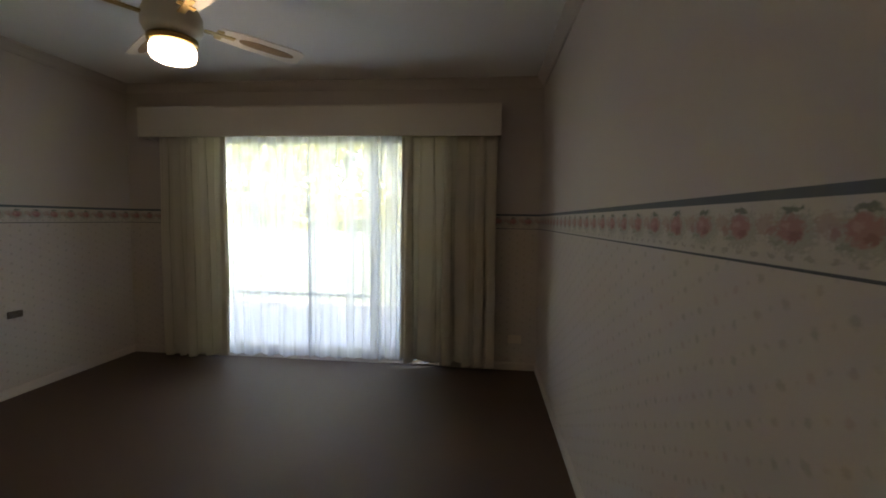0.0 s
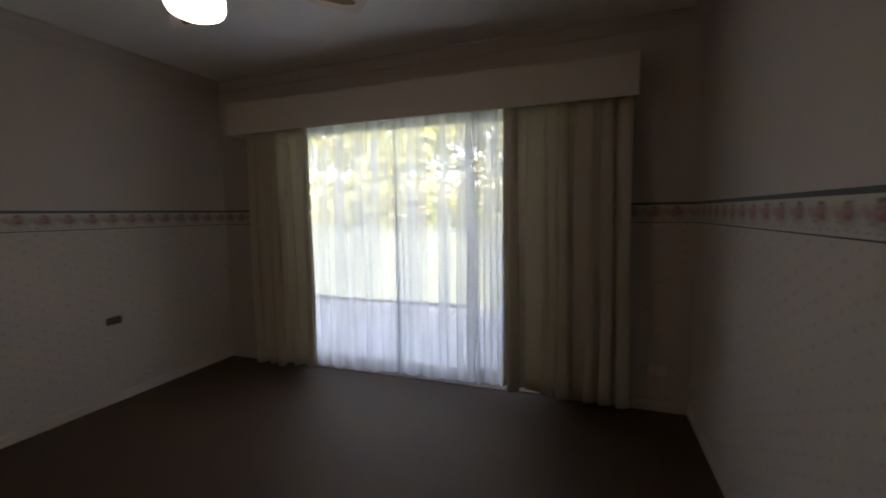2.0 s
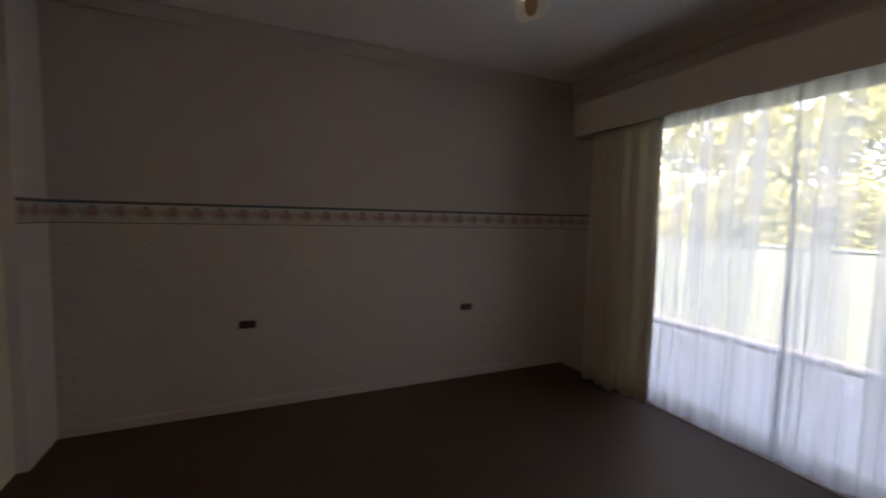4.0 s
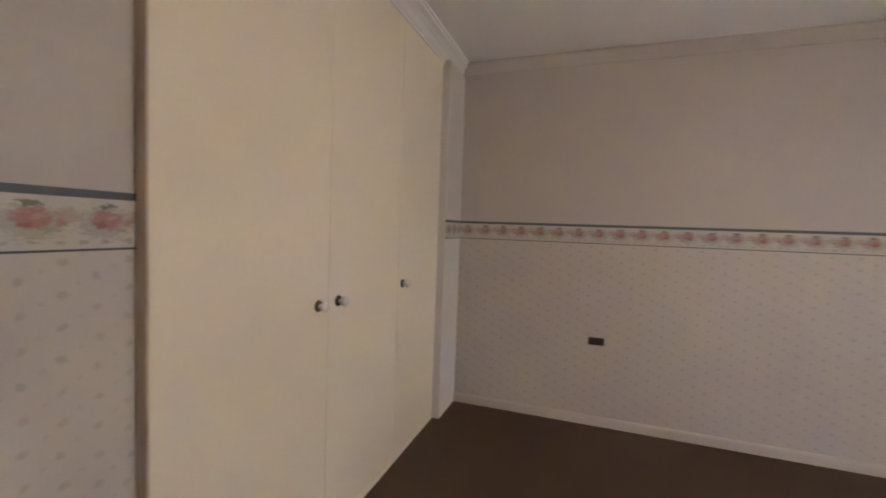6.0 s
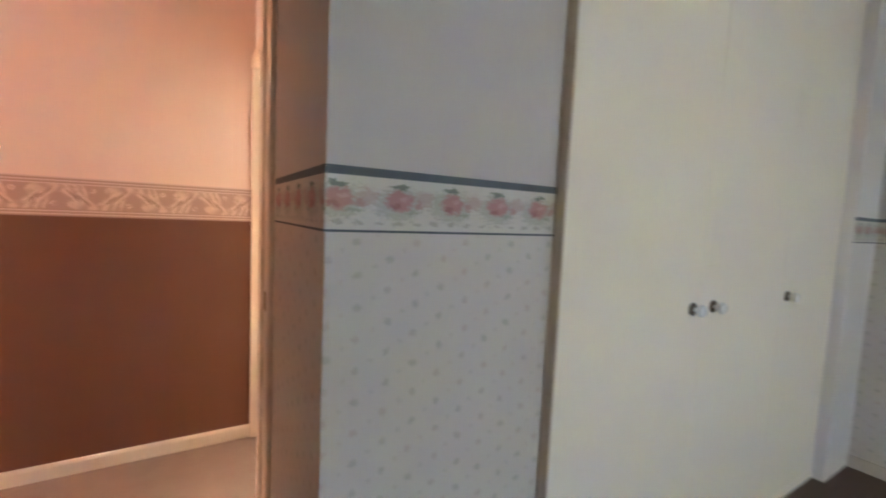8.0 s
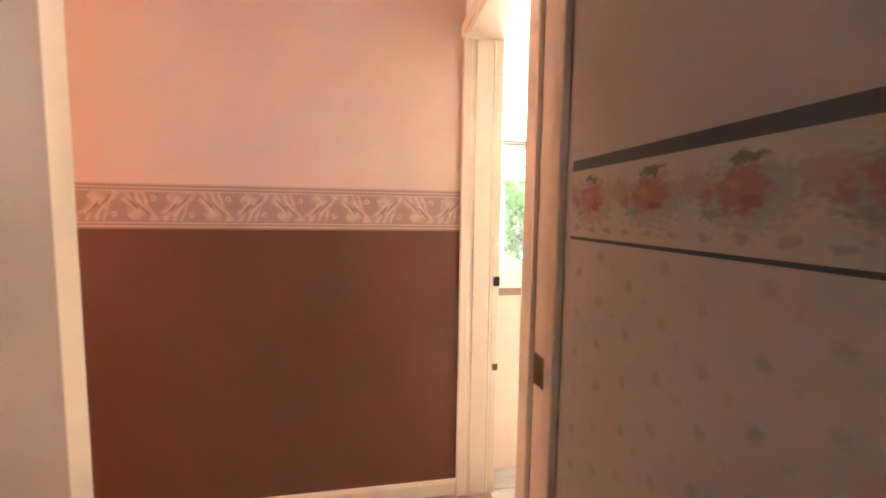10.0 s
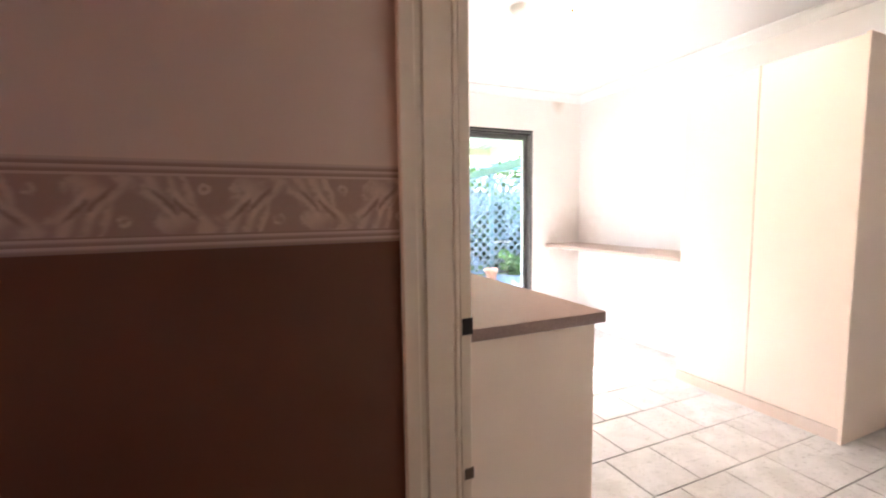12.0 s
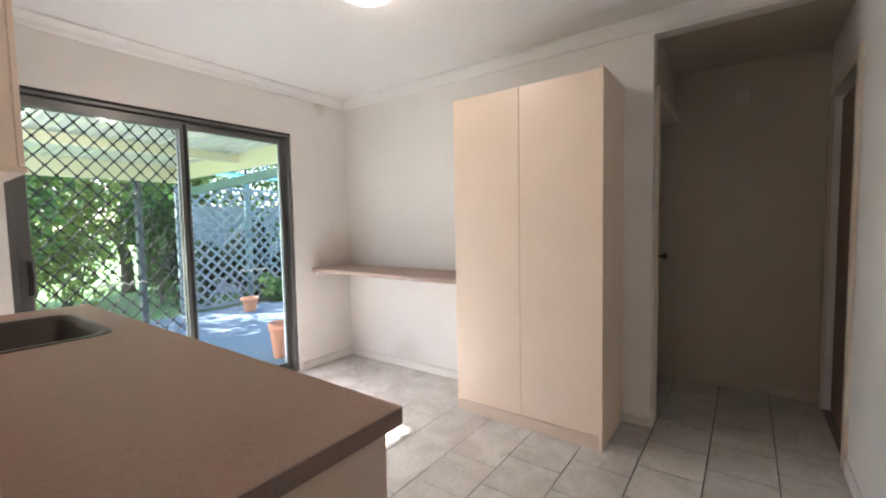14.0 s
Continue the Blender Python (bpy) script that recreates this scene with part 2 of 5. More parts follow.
def sheer_mat():
    m = bpy.data.materials.new("sheer_voile")
    m.use_nodes = True
    t = m.node_tree
    out = t.nodes["Material Output"]
    t.nodes.remove(t.nodes["Principled BSDF"])
    dif, tra, clear = (t.nodes.new("ShaderNode" + k) for k in ("BsdfDiffuse", "BsdfTranslucent", "BsdfTransparent"))
    co = t.nodes.new("ShaderNodeTexCoord")
    nz = t.nodes.new("ShaderNodeTexNoise")
    nz.inputs["Scale"].default_value = 300
    t.links.new(co.outputs["Object"], nz.inputs["Vector"])
    mr = t.nodes.new("ShaderNodeMapRange")
    mr.inputs[3].default_value, mr.inputs[4].default_value = 0.08, 0.52
    sep, com = t.nodes.new("ShaderNodeSeparateXYZ"), t.nodes.new("ShaderNodeCombineXYZ")
    t.links.new(co.outputs["Object"], sep.inputs[0])
    t.links.new(sep.outputs[0], com.inputs[0])
    high = t.nodes.new("ShaderNodeMath")
    high.operation, high.inputs[1].default_value = "MULTIPLY", 0.035
    t.links.new(sep.outputs[2], high.inputs[0])
    t.links.new(high.outputs[0], com.inputs[2])
    band = t.nodes.new("ShaderNodeTexNoise")
    band.inputs["Scale"].default_value, band.inputs["Detail"].default_value, band.inputs["Roughness"].default_value = 13.0, 3.0, 0.55
    t.links.new(com.outputs[0], band.inputs["Vector"])
    both = t.nodes.new("ShaderNodeMath")
    both.operation, both.inputs[1].default_value = "MULTIPLY_ADD", 0.2
    t.links.new(nz.outputs["Fac"], both.inputs[0])
    t.links.new(band.outputs["Fac"], both.inputs[2])
    t.links.new(both.outputs[0], mr.inputs[0])
    mr.inputs[1].default_value, mr.inputs[2].default_value = 0.44, 0.80
    dif.inputs[0].default_value = (0.78, 0.80, 0.82, 1)
    tra.inputs[0].default_value = (0.72, 0.77, 0.82, 1)
    a, b = t.nodes.new("ShaderNodeMixShader"), t.nodes.new("ShaderNodeMixShader")
    a.inputs[0].default_value = 0.86
    t.links.new(dif.outputs[0], a.inputs[1])
    t.links.new(tra.outputs[0], a.inputs[2])
    t.links.new(mr.outputs[0], b.inputs[0])
    t.links.new(a.outputs[0], b.inputs[1])
    t.links.new(clear.outputs[0], b.inputs[2])
    t.links.new(b.outputs[0], out.inputs[0])
    return m


def tile_mat():
    m = mat("floor_tile_glaze", (0.6, 0.57, 0.53), 0.32)
    g = Net(m)
    o = g.n("NewGeometry").outputs["Position"]
    rnd = g.n("ObjectInfo").outputs["Random"]
    a, b = g.noise(5.0, o, 5, 0.6, 0.6), g.noise(38.0, o, 4, 0.65)
    c = g.mix(g.step(a, 0.32, 0.68), (0.50, 0.475, 0.44), (0.66, 0.635, 0.60))
    c = g.mix(g.math("MULTIPLY", g.step(b, 0.5, 0.75), 0.35), c, (0.42, 0.40, 0.38))
    g.base(g.mix(g.math("MULTIPLY", rnd, 0.22), c, (0.48, 0.46, 0.43)))
    g.val(g.b.inputs["Roughness"], g.step(b, 0.3, 0.7, 0.24, 0.42))
    g.bump(b, 0.12, 0.001)
    return m


def speckled(name, lo, hi, rough):
    m = mat(name, hi, rough)
    g = Net(m)
    o = g.obj()
    a, b = g.noise(230.0, o, 3, 0.7), g.noise(3.0, o, 3)
    c = g.mix(g.step(a, 0.35, 0.65), lo, hi)
    g.base(g.mix(g.math("MULTIPLY", b, 0.25), c, shades(lo, 1.05)))
    g.bump(a, 0.05, 0.0005)
    return m


def wood(name, lo, hi, rough=0.45, axis=2):
    m = mat(name, hi, rough)
    g = Net(m)
    x, y, z = g.split(g.obj())
    s = [60.0, 60.0, 60.0]
    s[axis] = 3.0
    v = g.join(*(g.math("MULTIPLY", k, f) for k, f in zip((x, y, z), s)))
    a = g.noise(1.0, v, 4, 0.6, 1.2)
    g.base(g.mix(g.step(a, 0.3, 0.7), lo, hi))
    g.bump(a, 0.1, 0.001)
    return m


def glass_mat():
    m = mat("window_glass", (0.97, 0.98, 0.98), 0.0)
    b = m.node_tree.nodes["Principled BSDF"]
    b.inputs["Transmission Weight"].default_value = 1.0
    b.inputs["IOR"].default_value = 1.45
    b.inputs["Roughness"].default_value = 0.0
    return m


def glow(name, c, strength):
    m = mat(name, (0.9, 0.88, 0.82), 0.4)
    b = m.node_tree.nodes["Principled BSDF"]
    b.inputs["Emission Color"].default_value = (*c, 1)
    b.inputs["Emission Strength"].default_value = strength
    return m


def ground_mat(name, lo, hi, scale, rough=0.95, bump=0.5):
    m = mat(name, hi, rough)
    g = Net(m)
    o = g.obj()
    a, b = g.noise(scale, o, 6, 0.65), g.noise(scale * 0.07, o, 4)
    g.base(g.mix(g.math("ADD", g.math("MULTIPLY", a, 0.6), g.math("MULTIPLY", b, 0.4)), lo, hi))
    g.bump(a, bump, 0.02)
    return m


def leaf_mat(name, lo, hi):
    m = mat(name, hi, 0.5)
    g = Net(m)
    r = g.n("NewGeometry").outputs["Random Per Island"]
    g.base(g.mix(r, lo, hi))
    g.b.inputs["Subsurface Weight"].default_value = 0.0
    out = m.node_tree.nodes["Material Output"]
    tr = g.n("BsdfTranslucent")
    g.link(g.mix(r, shades(lo, 1.8), shades(hi, 1.8)), tr.inputs[0])
    mx = g.n("MixShader")
    mx.inputs[0].default_value = 0.35
    g.link(g.b.outputs[0], mx.inputs[1])
    g.link(tr.outputs[0], mx.inputs[2])
    g.link(mx.outputs[0], out.inputs[0])
    return m


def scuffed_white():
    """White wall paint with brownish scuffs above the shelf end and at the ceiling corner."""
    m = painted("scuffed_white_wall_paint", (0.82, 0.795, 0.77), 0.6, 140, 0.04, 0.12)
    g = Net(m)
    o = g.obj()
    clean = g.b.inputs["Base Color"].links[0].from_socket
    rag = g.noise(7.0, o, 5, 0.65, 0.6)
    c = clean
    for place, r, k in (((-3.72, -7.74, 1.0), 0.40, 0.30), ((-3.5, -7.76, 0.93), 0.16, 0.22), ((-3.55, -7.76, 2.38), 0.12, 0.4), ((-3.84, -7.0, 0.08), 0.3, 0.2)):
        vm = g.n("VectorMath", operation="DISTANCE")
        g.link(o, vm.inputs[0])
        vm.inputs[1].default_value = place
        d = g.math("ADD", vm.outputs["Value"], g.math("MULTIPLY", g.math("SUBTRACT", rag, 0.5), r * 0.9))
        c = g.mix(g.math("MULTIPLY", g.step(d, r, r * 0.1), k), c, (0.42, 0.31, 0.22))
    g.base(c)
    return m


PAPER = wallpaper()
ROSES = rose_border()
SCROLL = scroll_border()
CARPET = carpet_mat()
CREAM = painted("cream_trim_paint", (0.68, 0.60, 0.49), 0.4, 90, 0.05, 0.06)
SKIRTM = painted("yellowed_skirting_paint", (0.57, 0.51, 0.455), 0.5, 90, 0.06, 0.08)
JAMB = painted("aged_cream_gloss_paint", (0.74, 0.63, 0.50), 0.35, 90, 0.07, 0.06)
WARD = painted("warm_cream_wardrobe_paint", (0.85, 0.75, 0.60), 0.42, 120, 0.04, 0.08)
CEIL = painted("white_ceiling_paint", (0.82, 0.81, 0.80), 0.8, 60, 0.04, 0.25)
PELM = painted("off_white_pelmet_paint", (0.62, 0.59, 0.52), 0.5, 90, 0.05, 0.08)
PEACH = painted("peach_wall_paint", (0.74, 0.565, 0.48), 0.6, 140, 0.04, 0.12)
BROWN = painted("chocolate_wall_paint", (0.15, 0.058, 0.029), 0.5, 140, 0.08, 0.12)
# Beige set darker so the colour carries the passage's weak light.
DIMWALL = painted("dimmed_beige_wall_paint", (0.56, 0.51, 0.43), 0.6, 140, 0.05, 0.12)
# Duller cornice tone, for bedroom runs that catch less window light.
CORN = painted("dim_cornice_paint", (0.52, 0.48, 0.445), 0.7, 60, 0.04, 0.15)
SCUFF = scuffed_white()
WHITE = painted("white_wall_paint", (0.82, 0.795, 0.77), 0.6, 140, 0.04, 0.12)
LAMI = painted("pale_pink_laminate", (0.84, 0.69, 0.565), 0.38, 240, 0.03, 0.04)
BENCH = speckled("speckled_beige_laminate", (0.27, 0.15, 0.095), (0.35, 0.21, 0.14), 0.45)
SHELFM = speckled("pale_speckled_laminate", (0.40, 0.29, 0.235), (0.50, 0.38, 0.32), 0.45)
CURT = cloth("lined_cotton_curtain", (0.80, 0.76, 0.66), (0.66, 0.62, 0.53))
SHEER = sheer_mat()
TILE = tile_mat()
GROUT = ground_mat("dark_grout", (0.17, 0.158, 0.145), (0.25, 0.235, 0.215), 90, 0.9, 0.2)
ALUW = painted("pale_aluminium", (0.78, 0.79, 0.78), 0.4, 200, 0.05, 0.03)
ALU = painted("grey_aluminium", (0.17, 0.172, 0.165), 0.4, 200, 0.06, 0.03)
ALU.node_tree.nodes["Principled BSDF"].inputs["Metallic"].default_value = 0.7
BLACK = painted("black_steel_mesh", (0.018, 0.018, 0.018), 0.75, 200, 0.1, 0.05)
DARKP = painted("dark_brown_plastic", (0.05, 0.03, 0.022), 0.4, 200, 0.1, 0.03)
BRASS = mat("tarnished_brass", (0.42, 0.29, 0.12), 0.35, 1.0)
STEEL = mat("brushed_steel", (0.42, 0.41, 0.39), 0.32, 1.0)
BRONZE = mat("dark_bronze", (0.13, 0.10, 0.075), 0.35, 1.0)
CHROME = mat("dull_chrome", (0.55, 0.53, 0.5), 0.2, 1.0)
PORC = mat("white_porcelain", (0.8, 0.78, 0.72), 0.15)
GLASS = glass_mat()
CANE = speckled("woven_cane", (0.2, 0.13, 0.07), (0.36, 0.25, 0.14), 0.7)
BLADE = painted("white_fan_lacquer", (0.70, 0.66, 0.58), 0.35, 120, 0.04, 0.04)
DOORW = wood("brown_door_veneer", (0.12, 0.07, 0.045), (0.2, 0.125, 0.08))
SHADE = glow("lit_opal_glass", (1.0, 0.93, 0.82), 1.2)
DOME = glow("lit_frosted_glass", (1.0, 0.84, 0.66), 3.2)
CONC = ground_mat("patio_concrete", (0.10, 0.14, 0.165), (0.17, 0.225, 0.26), 30, 0.85, 0.15)
CONCL = ground_mat("pale_concrete", (0.25, 0.28, 0.31), (0.35, 0.39, 0.42), 30, 0.85, 0.15)
LAWN = ground_mat("lawn", (0.10, 0.21, 0.055), (0.22, 0.36, 0.12), 14)
ROOFW = painted("cream_roof_sheet", (0.60, 0.58, 0.50), 0.45, 60, 0.04, 0.02)
BEAMC = painted("pale_yellow_beam_paint", (0.72, 0.66, 0.45), 0.5, 90, 0.05, 0.05)
TEAL = painted("teal_beam_paint", (0.12, 0.22, 0.21), 0.5, 90, 0.08, 0.05)
POSTM = painted("dark_green_post_paint", (0.035, 0.05, 0.05), 0.5, 90, 0.08, 0.05)
TARP = painted("turquoise_shade_sheet", (0.10, 0.42, 0.42), 0.5, 50, 0.08, 0.05)
LATT = wood("weathered_lattice", (0.13, 0.165, 0.17), (0.24, 0.285, 0.285), 0.8)
TERRA = painted("terracotta", (0.55, 0.24, 0.13), 0.8, 60, 0.1, 0.15)
BARK = ground_mat("bark", (0.07, 0.055, 0.045), (0.17, 0.14, 0.11), 25)
LEAF_A = leaf_mat("leaves_mid_green", (0.035, 0.09, 0.022), (0.12, 0.23, 0.05))
LEAF_D = leaf_mat("leaves_dark_green", (0.014, 0.034, 0.018), (0.05, 0.09, 0.045))
LEAF_B = leaf_mat("leaves_yellow_green", (0.13, 0.19, 0.045), (0.33, 0.40, 0.11))
LEAF_C = leaf_mat("sun_bleached_leaves", (0.07, 0.10, 0.035), (0.27, 0.31, 0.13))
FENCE = painted("pale_green_fence_sheet", (0.09, 0.135, 0.118), 0.5, 60, 0.05, 0.05)
# For the added backdrop panels: background brightness put into a pale colour.
FPALE = painted("pale_backdrop_sheet", (0.42, 0.48, 0.52), 0.5, 60, 0.06, 0.05)
BRICKM = ground_mat("brown_brick", (0.2, 0.13, 0.09), (0.3, 0.2, 0.15), 40, 0.9, 0.2)
DECAL = painted("white_safety_decal", (0.75, 0.77, 0.78), 0.5, 200, 0.03, 0.02)


# ---- building helpers ----
def world_origin(ob):
    p = Vector((0, 0, 0))
    while ob is not None:
        p += ob.location
        ob = ob.parent
    return p


def part(name, bm, material, parent=None, label="", smooth=False):
    """Links a bmesh in world places as one mesh object, under a thing or a part."""
    me = bpy.data.meshes.new(name)
    if parent is not None:
        bmesh.ops.translate(bm, verts=bm.verts, vec=-world_origin(parent))
    bm.normal_update()
    bm.to_mesh(me)
    bm.free()
    for m in material if isinstance(material, (list, tuple)) else (material,):
        me.materials.append(m)
    if smooth:
        for p in me.polygons:
            p.use_smooth = True
    ob = new(name, me)
    if parent is not None:
        ob.parent = parent
    return tagged(ob, label) if label else ob


def thing(name, place, label, category, group=""):
    ob = new(name)
    ob.location = place
    ob.empty_display_size = 0.05
    return tagged(ob, label, category, group)


def structure(name, bm, material, label="", smooth=False):
    return tagged(part(name, bm, material, None, label, smooth), kind="structure")


def box(x0, x1, y0, y1, z0, z1, bevel=0.0, bm=None, segments=1):
    own = bmesh.new()
    vs = [own.verts.new((x, y, z)) for x in sorted((x0, x1)) for y in sorted((y0, y1)) for z in sorted((z0, z1))]
    for f in ((0, 1, 3, 2), (4, 6, 7, 5), (0, 4, 5, 1), (2, 3, 7, 6), (0, 2, 6, 4), (1, 5, 7, 3)):
        own.faces.new([vs[i] for i in f])
    if bevel > 0:
        bmesh.ops.bevel(own, geom=list(own.edges), offset=bevel, segments=segments, profile=0.5, affect="EDGES")
    if bm is None:
        return own
    return merge(bm, own)


def merge(bm, own):
    me = bpy.data.meshes.new("tmp")
    own.to_mesh(me)
    own.free()
    bm.from_mesh(me)
    bpy.data.meshes.remove(me)
    return bm


def slab_with_hole(outer, hole, lo, hi, axis):
    """One slab with a rectangular hole. outer, hole: (u0, u1, v0, v1); axis "y": a wall in x and z, "z": a board in x and y."""
    bm = bmesh.new()

    def at(u, v, w):
        return bm.verts.new((u, w, v) if axis == "y" else (u, v, w))

    def loop(q, w):
        return [at(q[0], q[2], w), at(q[1], q[2], w), at(q[1], q[3], w), at(q[0], q[3], w)]

    a, b, c, d = loop(outer, lo), loop(hole, lo), loop(outer, hi), loop(hole, hi)
    for i in range(4):
        j = (i + 1) % 4
        bm.faces.new((a[i], a[j], b[j], b[i]))
        bm.faces.new((c[i], c[j], d[j], d[i]))
        bm.faces.new((a[i], a[j], c[j], c[i]))
        bm.faces.new((b[i], b[j], d[j], d[i]))
    bmesh.ops.recalc_face_normals(bm, faces=bm.faces)
    return bm


def boxes(*rows, bevel=0.0):
    bm = bmesh.new()
    for r in rows:
        box(*r, bevel=bevel, bm=bm)
    return bm


def lathe(points, place, n=32, axis="z", bm=None):
    """Turns a profile of (radius, height) about an axis through place."""
    own = bmesh.new()
    rings = []
    for r, h in points:
        ring = []
        for i in range(n):
            a = 2 * math.pi * i / n
            p = {"z": (r * math.cos(a), r * math.sin(a), h), "y": (r * math.cos(a), h, r * math.sin(a)), "x": (h, r * math.cos(a), r * math.sin(a))}[axis]
            ring.append(own.verts.new(Vector(place) + Vector(p)))
        rings.append(ring)
    for a, b in zip(rings, rings[1:]):
        for i in range(n):
            own.faces.new((a[i], a[(i + 1) % n], b[(i + 1) % n], b[i]))
    own.faces.new(rings[0])
    own.faces.new(rings[-1])
    bmesh.ops.recalc_face_normals(own, faces=own.faces)
    return own if bm is None else merge(bm, own)


def extrude_profile(profile, start, end, out):
    """A trim: profile of (out, up) swept from start to end; out is the horizontal unit way off the wall."""
    bm = bmesh.new()
    s, e, o = Vector(start), Vector(end), Vector((*out, 0))
    a = [bm.verts.new(s + o * p + Vector((0, 0, q))) for p, q in profile]
    b = [bm.verts.new(e + o * p + Vector((0, 0, q))) for p, q in profile]
    n = len(profile)
    for i in range(n):
        bm.faces.new((a[i], a[(i + 1) % n], b[(i + 1) % n], b[i]))
    bm.faces.new(a)
    bm.faces.new(b)
    bmesh.ops.recalc_face_normals(bm, faces=bm.faces)
    return bm


def bar(bm, a, b, w, d, up=(0, 1, 0)):
    """A straight bar from a to b, w wide, d thick along up."""
    a, b, up = Vector(a), Vector(b), Vector(up).normalized()
    side = (b - a).cross(up).normalized() * (w / 2)
    u = up * (d / 2)
    vs = [bm.verts.new(p + s * side + k * u) for p in (a, b) for s, k in ((-1, -1), (1, -1), (1, 1), (-1, 1))]
    for f in ((0, 1, 2, 3), (7, 6, 5, 4), (0, 4, 5, 1), (1, 5, 6, 2), (2, 6, 7, 3), (3, 7, 4, 0)):
        bm.faces.new([vs[i] for i in f])
    return bm


def strip(name, pts, z0, z1, out, material, label, u0=0.0):
    """A paper border with UV in metres along and 0 to 1 up, 2 mm proud of its wall."""
    bm = bmesh.new()
    uvl = bm.loops.layers.uv.new("UVMap")
    (xa, ya), (xb, yb) = pts
    L = math.hypot(xb - xa, yb - ya)
    ox, oy = out[0] * 0.002, out[1] * 0.002
    f = bm.faces.new([bm.verts.new(p) for p in ((xa + ox, ya + oy, z0), (xb + ox, yb + oy, z0), (xb + ox, yb + oy, z1), (xa + ox, ya + oy, z1))])
    for lp, uvv in zip(f.loops, ((u0, 0), (u0 + L, 0), (u0 + L, 1), (u0, 1))):
        lp[uvl].uv = uvv
    r = bmesh.ops.extrude_face_region(bm, geom=[f])
    bmesh.ops.translate(bm, verts=[v for v in r["geom"] if isinstance(v, bmesh.types.BMVert)], vec=(-out[0] * 0.0018, -out[1] * 0.0018, 0))
    bmesh.ops.recalc_face_normals(bm, faces=bm.faces)
    return structure(name, bm, material, label)


# ---- plan ----
XE, XW, YN = 0.0, -3.766, 0.302            # bedroom east, west, north faces
YS, YDOOR, YNIB = -3.382, -3.347, -3.297  # papered strip, wardrobe doors, nib by the wardrobe
XP = -0.888                               # papered passage wall
YF0, YF1 = -3.97, -4.095                  # wall between bedroom and hall
YB, XA = -5.03, -0.955                    # brown hall wall, wall with the kitchen doorway
XKE = -1.10                               # kitchen east face
XKW, YKN, YKS = -3.85, -4.15, -7.76       # kitchen west, north, south faces
ZC, ZK = 2.475, 2.465                     # ceilings
OUT = 0.22

# ---- structure: bedroom ----
WX0, WX1, WZ1 = -3.05, -0.85, 2.045
structure("floor_bedroom", boxes((XW - 0.1, XE + 0.1, YF1 + 0.03, YN + 0.03, -0.12, 0.0)), CARPET, "dark brown cut-pile carpet in the bedroom")
structure("wall_north", slab_with_hole((XW - OUT, XE + OUT, -0.1, 2.6), (WX0, WX1, 0.01, WZ1), YN, YN + OUT, "y"), PAPER, "cream papered wall with the window opening")
structure("wall_west", boxes((XW - OUT, XW, -4.05, YN, -0.1, 2.6)), PAPER, "cream papered wall with a rose border")
structure("wall_east", boxes((XE, XE + OUT, YF1, YN, -0.1, 2.6)), PAPER, "cream papered wall with a rose border")
structure("wall_nib", boxes((XW, -3.43, -3.42, YNIB, 0, ZC - 0.085)), painted("nib_paint", (0.70, 0.65, 0.61), 0.55, 140, 0.05, 0.12), "short pale painted nib beside the wardrobe")
structure("wall_strip", boxes((-1.49, XP, YF0, YS, 0, ZC)), PAPER, "papered wall return beside the wardrobe")
structure("wall_wardrobe_back", boxes((XW, -1.49, -4.05, -3.95, 0, 2.6)), WHITE)
structure("wall_bedroom_hall", boxes((XA + 0.08, XP - 0.003, YF1, YF0 - 0.003, 0, 2.6), (XP - 0.003, -0.04, YF1, YF0, 2.06, 2.6), (-0.04, 3.4, YF1, YF0, 0, 2.6)), PEACH, "peach painted wall with the bedroom doorway")
structure("ceiling_bedroom", boxes((XW - 0.1, XE + 0.1, YF0, YN + 0.1, ZC, ZC + 0.1)), CEIL, "white painted plaster ceiling")

COVE = [(0, 0), (0.012, 0), (0.02, 0.012), (0.03, 0.03), (0.048, 0.048), (0.066, 0.06), (0.066, 0.072), (0, 0.072)]
SKIRT = [(0, 0), (0.014, 0), (0.014, 0.05), (0.008, 0.062), (0, 0.064)]
zc = ZC - 0.072
COVE_L = [(0, 0), (0.018, 0), (0.018, 0.010), (0.028, 0.022), (0.042, 0.046), (0.064, 0.068), (0.086, 0.082), (0.086, 0.092), (0.098, 0.094), (0.098, 0.106), (0, 0.106)]
# Window light is put into the wardrobe run's whiter paint; other runs are duller.
for nm, a, b, o in (("north", (XW, YN), (XE, YN), (0, -1)), ("west", (XW, YN), (XW, YNIB), (1, 0)), ("east", (XE, YN), (XE, YF0), (-1, 0)),
                    ("wardrobe", (XW, YDOOR - 0.008), (-1.49, YDOOR - 0.008), (0, 1)), ("strip", (-1.49, YS), (XP, YS), (0, 1)), ("passage", (XP, YS), (XP, YF0), (1, 0))):
    structure("cornice_" + nm, extrude_profile(COVE_L if nm == "wardrobe" else COVE, (*a, ZC - 0.106 if nm == "wardrobe" else zc), (*b, ZC - 0.106 if nm == "wardrobe" else zc), o), WHITE if nm == "wardrobe" else CORN, "white plaster cornice")
for nm, a, b, o in (("north_w", (XW, YN), (WX0 - 0.06, YN), (0, -1)), ("north_e", (WX1 + 0.06, YN), (XE, YN), (0, -1)), ("west", (XW, YN), (XW, YNIB), (1, 0)),
                    ("east", (XE, YN), (XE, YF0), (-1, 0)), ("strip", (-1.49, YS), (XP, YS), (0, 1)), ("passage", (XP, YS), (XP, -3.90), (1, 0))):
    structure("baseboard_" + nm, extrude_profile(SKIRT, (*a, 0), (*b, 0), o), SKIRTM, "pale painted skirting board, a little yellowed")

